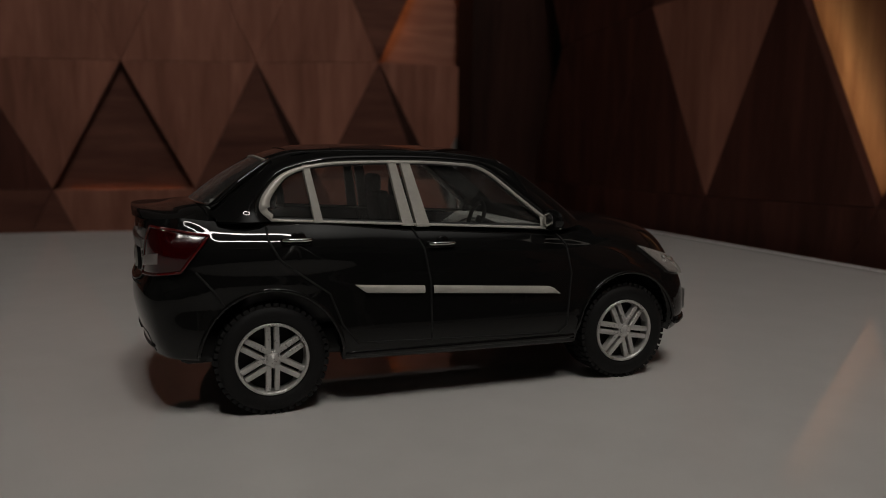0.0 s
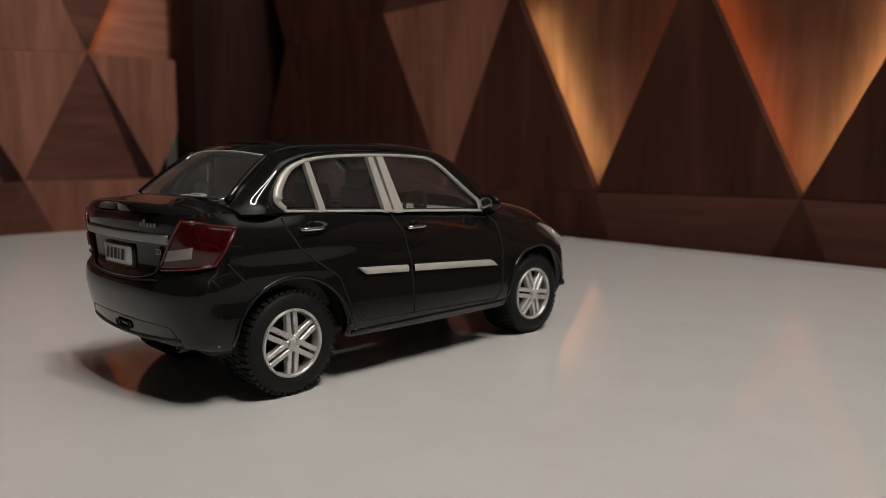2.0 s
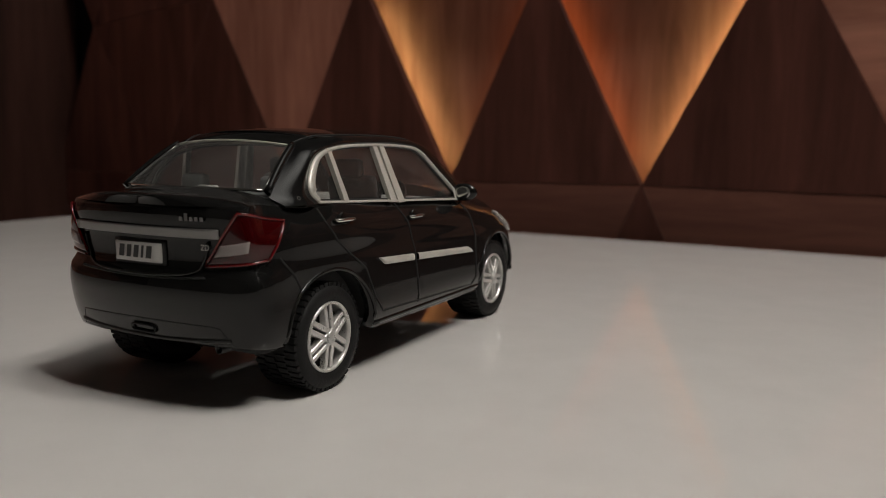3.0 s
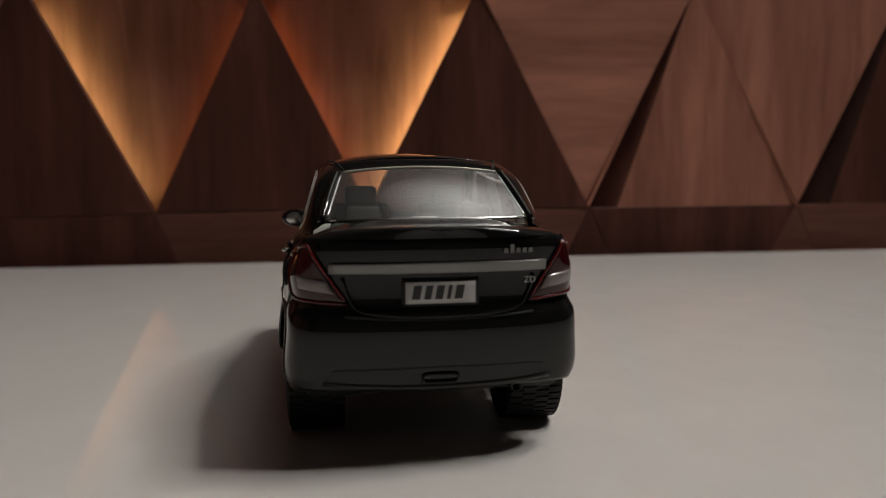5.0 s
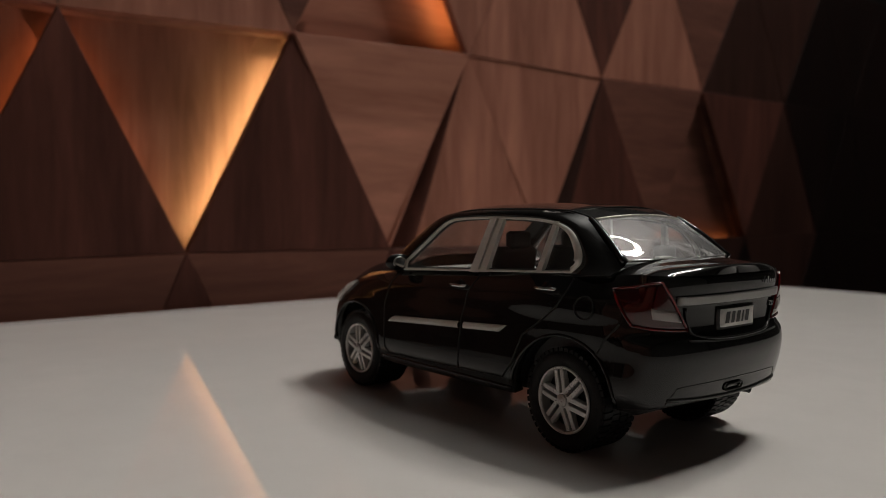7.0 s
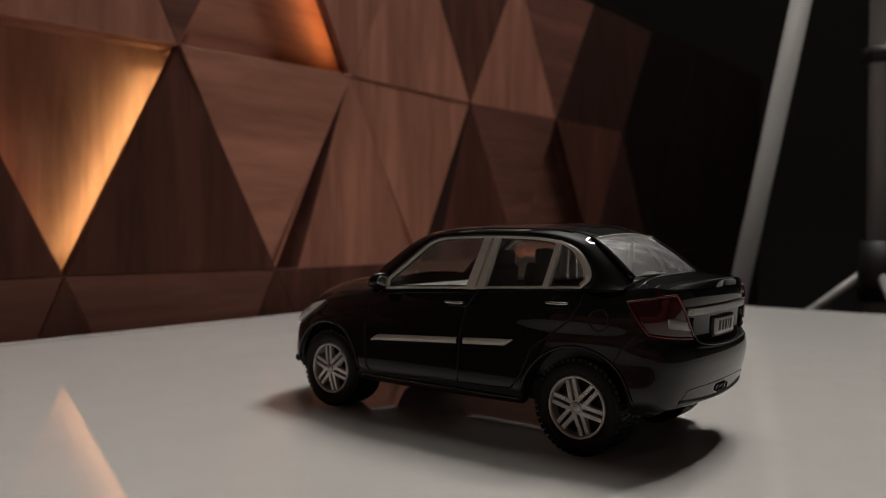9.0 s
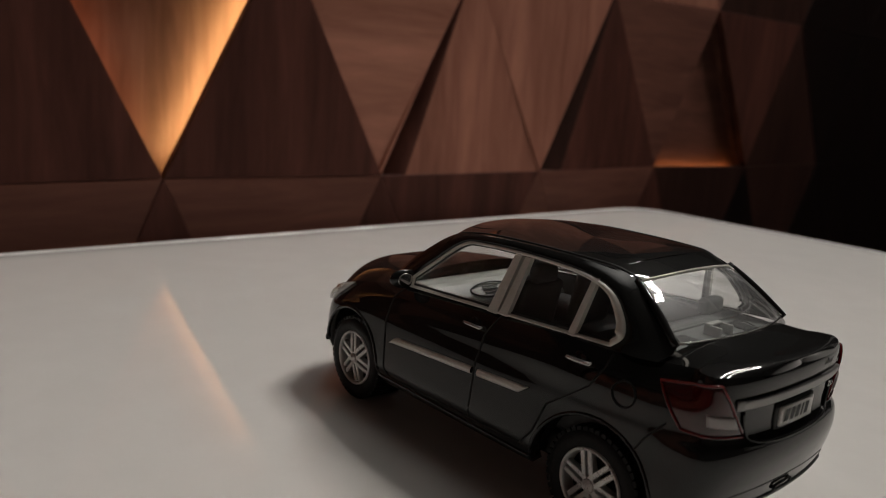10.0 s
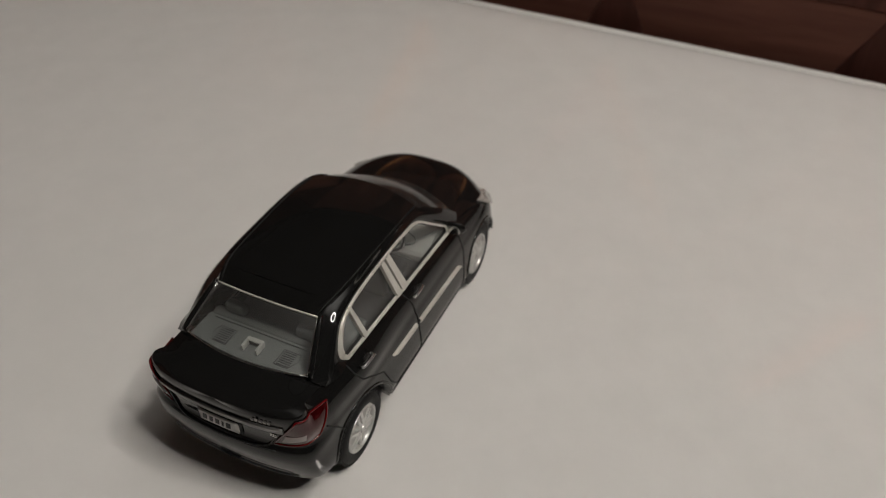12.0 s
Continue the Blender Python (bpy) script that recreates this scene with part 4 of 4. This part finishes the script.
for side in (1, -1):
    lamp = part("tail_lamp", patch([(A_OUT_LOW, 0.0272), (A_IN_LOW, 0.0262), (A_IN_TOP, 0.0354), (A_OUT_TOP, 0.0336)], side, 0.0004, 18, 12, 0.0005), RED, car, "red tail lamp lens")
    mid = [(A_OUT_LOW + 0.0054, 0.0287), (A_IN_LOW - 0.0022, 0.0279), (A_IN_LOW - 0.0034, 0.0299), (A_OUT_LOW + 0.0050, 0.0307)]
    ring_of = [(A_OUT_LOW, 0.0272), (A_IN_LOW, 0.0262), (A_IN_TOP, 0.0354), (A_OUT_TOP, 0.0336)]
    edge_pts = []
    for (a0, z0), (a1, z1) in zip(ring_of, ring_of[1:] + ring_of[:1]):
        edge_pts += [skin(a0 + (a1 - a0) * k / 10, z0 + (z1 - z0) * k / 10, side, 0.0004) for k in range(10)]
    part("lens_edge", tube(edge_pts + edge_pts[:1], 0.00028, 6), RED_EDGE, lamp, "brighter red moulded edge")
    part("reversing_lens", patch(mid, side, 0.0009, 10, 6, 0.0001), CLEARLENS, lamp, "clear white lens")
    head = [(arc_at(0.0585), 0.0212), (arc_at(0.0500), 0.0230), (arc_at(0.0425), 0.0289), (arc_at(0.0540), 0.0261)]
    h = part("headlamp_reflector", patch(head, side, 0.0002, 12, 8), LAMPBACK, car, "dull silver headlamp reflector")
    for t in (0.33, 0.62):
        a = arc_at(0.0578 - 0.012 * t)
        bulb = bmesh.new()
        bmesh.ops.create_uvsphere(bulb, u_segments=14, v_segments=8, radius=0.0010)
        bmesh.ops.translate(bulb, verts=bulb.verts, vec=skin(a, 0.0240 + 0.0026 * t, side, 0.0))
        part("bulb_dome", bulb, CHROME, h)
    clear_pane("headlamp_lens", patch(head, side, 0.0009, 12, 8, 0.0005), LAMPGLASS, h, "clear headlamp cover")


# boot details
def rear_face(y, z, out=0.0):
    """A point of the tail, seen from behind."""
    a = TOTAL - abs(y)
    for _ in range(6):
        p = skin(a, z, 1)
        a += (p[1] - abs(y))
    p = skin(a, z, 1, out)
    return Vector((p[0], math.copysign(p[1], y) if y else 0.0, p[2]))


def rear_patch(y0, y1, z0, z1, out, nu=16, nv=4, curve_up=0.0):
    rows = []
    for i in range(-1, nu + 2):
        u = min(max(i / nu, 0), 1)
        row = []
        for j in range(-1, nv + 2):
            v = min(max(j / nv, 0), 1)
            y = y0 + (y1 - y0) * u
            z = z0 + (z1 - z0) * v + curve_up * (1 - (2 * u - 1) ** 2)
            row.append(rear_face(y, z, -0.0003 if i < 0 or j < 0 or i > nu or j > nv else out))
        rows.append(row)
    return sheet(rows)


part("chrome_bar", rear_patch(0.0172, -0.0172, 0.0310, 0.0326, 0.0006, 24, 6), BRUSHED, car, "brushed chrome bar across the boot lid")
# sunken number plate bay: a raised border round it
bay = []
for y, z in ((0.0152, 0.0304), (0.0142, 0.0272), (0.0116, 0.0249), (0.0, 0.0242), (-0.0116, 0.0249), (-0.0142, 0.0272), (-0.0152, 0.0304)):
    bay.append((0, y, z))
bay = spline(bay, 5)
part("plate_bay", tube([rear_face(p[1], p[2], 0.0002) for p in bay], 0.00028, 8), PAINT, car)
part("plate_frame", rear_patch(0.0061, -0.0061, 0.0257, 0.0301, 0.0004, 8, 4), BLACK, car)
plate = part("number_plate", rear_patch(0.0055, -0.0055, 0.0262, 0.0296, 0.0008, 8, 4), PLATE, car, "grey number plate with dark slanted bars")
# slanted dark bars in place of the plate's writing
WIDTHS = (0.0013, 0.0011, 0.0012, 0.0006, 0.0013)
for k, w in enumerate(WIDTHS):
    y = 0.0044 - sum(WIDTHS[:k]) - 0.00062 * k
    q = [(y + 0.0002, 0.0269), (y - w + 0.0002, 0.0269), (y - w - 0.0002, 0.0291), (y - 0.0002, 0.0291)]
    bars = bmesh.new()
    bars.faces.new([bars.verts.new(rear_face(a, b, 0.00095)) for a, b in q])
    part("plate_bar", bars, INK, plate, smooth=False)
for k in range(5):
    y = -0.0101 - 0.00102 * k
    q = [(y, 0.0339), (y - 0.0007, 0.0339), (y - 0.0007, 0.0346 if k != 1 else 0.0352), (y, 0.0346 if k != 1 else 0.0352)]
    bars = bmesh.new()
    bars.faces.new([bars.verts.new(rear_face(a, b, 0.0004)) for a, b in q])
    part("badge_bar", bars, BRUSHED, car, "small chrome badge", smooth=False)
txt = bpy.data.curves.new("badge", "FONT")
txt.body, txt.size, txt.extrude, txt.align_x, txt.align_y = "ZD", 0.0014, 0.0001, "CENTER", "CENTER"
badge = new("badge", txt)
badge.parent = car
badge.matrix_world = Matrix.Translation(rear_face(-0.0146, 0.0294, 0.0003)) @ pose(0, 0, 0, 90, 0, -90)
txt.materials.append(CHROME)
# bumper: lower lip, slot, exhaust
part("bumper_lip", tube([rear_face(y, 0.0126 + 0.0010 * abs(y / 0.02) ** 2, -0.0002) for y in np.linspace(0.0185, -0.0185, 31)], 0.0005, 8), BLACK, car)
part("bumper_crease", tube([rear_face(p[1], p[2], -0.0001) for p in spline([(0, 0.0188, 0.0124), (0, 0.0172, 0.0150), (0, 0.0160, 0.0157), (0, 0.0080, 0.0159), (0, 0.0, 0.0160), (0, -0.0080, 0.0159), (0, -0.0160, 0.0157), (0, -0.0172, 0.0150), (0, -0.0188, 0.0124)], 8)], 0.0002, 6), PAINT, car)
part("bumper_slot", tube([rear_face(0.0028 * math.copysign(abs(math.cos(a)) ** 0.4, math.cos(a)), 0.0141 + 0.0007 * math.copysign(abs(math.sin(a)) ** 0.5, math.sin(a)), 0.0003) for a in np.linspace(0, 2 * math.pi, 32)], 0.00022, 6), SEAM, car)
part("bumper_seam", tube([rear_face(y, 0.0244 - 0.0006 * (1 - (y / 0.015) ** 2), 0.0001) for y in np.linspace(0.015, -0.015, 25)], 0.0002, 6), SEAM, car)
ex = part("exhaust", lathe([(0.0004, -0.0570), (0.0007, -0.0594), (0.0009, -0.0594), (0.0009, -0.050)], "Y", 14), BLACK, car)
ex.matrix_local = Matrix.Translation((0.0032, -0.0135, 0.0108)) @ Matrix.Rotation(radians(-90), 4, "Z")

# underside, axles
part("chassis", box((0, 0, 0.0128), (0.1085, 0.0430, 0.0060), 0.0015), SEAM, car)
for hub in HUBS:
    part("axle", tube([(hub, -0.022, HUB_Z), (hub, 0.022, HUB_Z)], 0.0011, 8), STAND, car)


# ---- wheels
def wheel():
    w = new("wheel")
    tyre = part("tyre", lathe([(0.0068, 0.0), (0.0072, 0.0004), (0.0085, 0.0006), (0.0096, 0.0003), (0.0101, -0.0006), (0.0102, -0.0046), (0.0101, -0.0086), (0.0094, -0.0092), (0.0066, -0.0090), (0.0066, -0.0005), (0.0068, 0.0)], "Y", 56), RUBBER, w)
    bm = bmesh.new()
    n = 46
    for k in range(n):
        a = 2 * math.pi * k / n
        for j, (y, wd) in enumerate(((-0.0012, 0.0024), (-0.0035, 0.0022), (-0.0060, 0.0022), (-0.0083, 0.0022))):
            b = a + (0.5 * 2 * math.pi / n if j % 2 else 0)
            turn = Matrix.Rotation(-b, 4, "Y")
            box(turn @ Vector((0.0101, y, 0)), (0.0008, wd, 0.00098), 0.0, bm, turn)
    part("tread", bm, RUBBER, tyre, smooth=False)
    rim = part("rim", lathe([(0.0069, -0.0004), (0.0068, 0.0004), (0.0066, 0.0005), (0.0063, 0.0004), (0.0062, -0.0003), (0.0061, -0.0022)], "Y", 56), RIM, w)
    part("dish", lathe([(0.0062, -0.0022), (0.0010, -0.0022), (0.0, -0.0022)], "Y", 40), SEAM, rim)
    for k in range(6):
        a = radians(60 * k + 30)
        for off in (-0.00080, 0.00080):
            bm = bmesh.new()
            rows = []
            for r in np.linspace(0.0006, 0.0061, 6):
                h = 0.0006 - 0.0007 * (r / 0.0061)
                hw = 0.00051
                row = []
                for t, hh in ((off - hw, -0.0012), (off - hw, h - 0.00016), (off - hw * 0.72, h), (off + hw * 0.72, h), (off + hw, h - 0.00016), (off + hw, -0.0012)):
                    row.append((r * math.cos(a) - t * math.sin(a), hh, r * math.sin(a) + t * math.cos(a)))
                rows.append(row)
            sheet(rows, bm=bm)
            part("spoke", bm, RIM, rim, smooth=False)
    part("hub_cap", lathe([(0.0, 0.0012), (0.0006, 0.0012), (0.0008, 0.0009), (0.0011, 0.0009), (0.0013, 0.0006), (0.0014, -0.0006)], "Y", 24), RIM, rim)
    return w


first = wheel()
first.parent = car
places = [pose(HUBS[0], 0.0241, HUB_Z, 0, 17, 0), pose(HUBS[1], 0.0241, HUB_Z, 0, 13, 0), pose(HUBS[0], -0.0241, HUB_Z, 0, 0, 180), pose(HUBS[1], -0.0241, HUB_Z, 0, 20, 180)]
first.matrix_local = places[0]
for m in places[1:]:
    copy_thing(first, m)

# ---- cabin
part("cabin_tub", box((-0.010, 0, 0.0215), (0.066, 0.0425, 0.012), 0.002), SEATMAT, car)


def seat(x, y, w):
    bm = box((x + 0.004, y, 0.0285), (0.013, w, 0.004), 0.0012)
    box((x - 0.0035, y, 0.0335), (0.0032, w, 0.013), 0.0012, bm, Matrix.Rotation(radians(-12), 4, "Y"))
    ob = part("seat", bm, SEATMAT, car)
    part("headrest", box((x - 0.0055, y, 0.0415), (0.0024, w * 0.55, 0.0042), 0.0009), SEATMAT, ob)


seat(-0.004, 0.0095, 0.0125)
seat(-0.004, -0.0095, 0.0125)
bench = box((-0.026, 0, 0.0285), (0.014, 0.034, 0.004), 0.0012)
box((-0.0372, 0, 0.0325), (0.0034, 0.0336, 0.0100), 0.0012, bench, Matrix.Rotation(radians(-10), 4, "Y"))
bench = part("rear_bench", bench, CABIN, car, "grey moulded rear bench")
for y in (0.0104, -0.0104):
    part("headrest", box((-0.0366, y, 0.0389), (0.0027, 0.0060, 0.0034), 0.0009), CABIN, bench)
shelf_m = part("parcel_shelf", box((-0.0448, 0, 0.0362), (0.0116, 0.0345, 0.0012), 0.0003), CABIN, car, "grey parcel shelf with moulded grilles")
part("shelf_lip", box((-0.0400, 0, 0.0370), (0.0005, 0.0300, 0.0005), 0.0001), CABIN, shelf_m)
hood_bm = box((-0.0438, 0, 0.0386), (0.0012, 0.0044, 0.0005), 0.0002)
for y in (-0.0020, 0.0020):
    box((-0.0449, y, 0.0377), (0.0034, 0.0006, 0.0018), 0.0001, hood_bm)
part("brake_lamp_box", hood_bm, PALECABIN, shelf_m, "pale hood of the high brake lamp")
part("brake_lamp_face", box((-0.0436, 0, 0.0375), (0.0010, 0.0038, 0.0016), 0.0001), BLACK, shelf_m)
for side in (1, -1):
    outline = [(-0.0468, 0.0070), (-0.0420, 0.0070), (-0.0420, 0.0116), (-0.0440, 0.0122), (-0.0468, 0.0108), (-0.0468, 0.0070)]
    part("grille_rim", tube([(x, side * y, 0.0369) for x, y in outline], 0.00012, 6), SEATMAT, shelf_m)
    for k in range(7):
        part("grille_slot", box((-0.0464 + 0.00065 * k, side * 0.0092, 0.03688), (0.00022, 0.0034, 0.0003)), SEATMAT, shelf_m, smooth=False)

for side in (1, -1):
    part("door_card", box((0.0065, side * 0.0212, 0.0278), (0.0270, 0.0008, 0.0110), 0.0003), SEATMAT, car)

# dashboard: a pale moulding whose face slopes up to the windscreen, with an oval cluster and vent bars
DASH = [(0.0092, 0.0262), (0.0096, 0.0292), (0.0104, 0.0302), (0.0150, 0.0332), (0.0164, 0.0337), (0.0222, 0.0334), (0.0232, 0.0300), (0.0232, 0.0262)]
rows_d = [[(x, y, z) for x, z in DASH] for y in np.linspace(-0.0198, 0.0198, 9)]
dash_bm = sheet(rows_d, close_v=True)
dash_bm.verts.ensure_lookup_table()
for first_v in (0, len(dash_bm.verts) - len(DASH)):
    dash_bm.faces.new([dash_bm.verts[first_v + k] for k in range(len(DASH))])
dash = part("dashboard", dash_bm, PALECABIN, car, "pale moulded dashboard", smooth=False)
FACE = Matrix.Translation((0.0127, 0, 0.0318)) @ Matrix.Rotation(radians(-37), 4, "Y")
for mid_y, half in ((-0.0098, 0.0052), (0.0030, 0.0064)):
    oval = [FACE @ Vector((0.0021 * math.sin(a), mid_y + half * math.cos(a), 0.0002)) for a in np.linspace(0, 2 * math.pi, 33)]
    part("cluster_rim", tube(oval, 0.00022, 6), CABIN, dash)
for k in range(3):
    part("vent_bar", box(FACE @ Vector((-0.0009 + 0.0009 * k, 0.0030, 0.0002)), (0.0003, 0.0050, 0.0003), 0.00008, turn=Matrix.Rotation(radians(-37), 4, "Y")), CABIN, dash)
ring = [(0.0085 + 0.0012 * math.sin(a), -0.0098 + 0.0036 * math.cos(a), 0.0345 + 0.0034 * math.sin(a)) for a in np.linspace(0, 2 * math.pi, 25)]
wheel_s = part("steering_wheel", tube(ring, 0.00045, 8), SEATMAT, car)
part("steering_column", tube([(0.0088, -0.0098, 0.0345), (0.0135, -0.0098, 0.0325)], 0.0008, 8), SEATMAT, wheel_s)
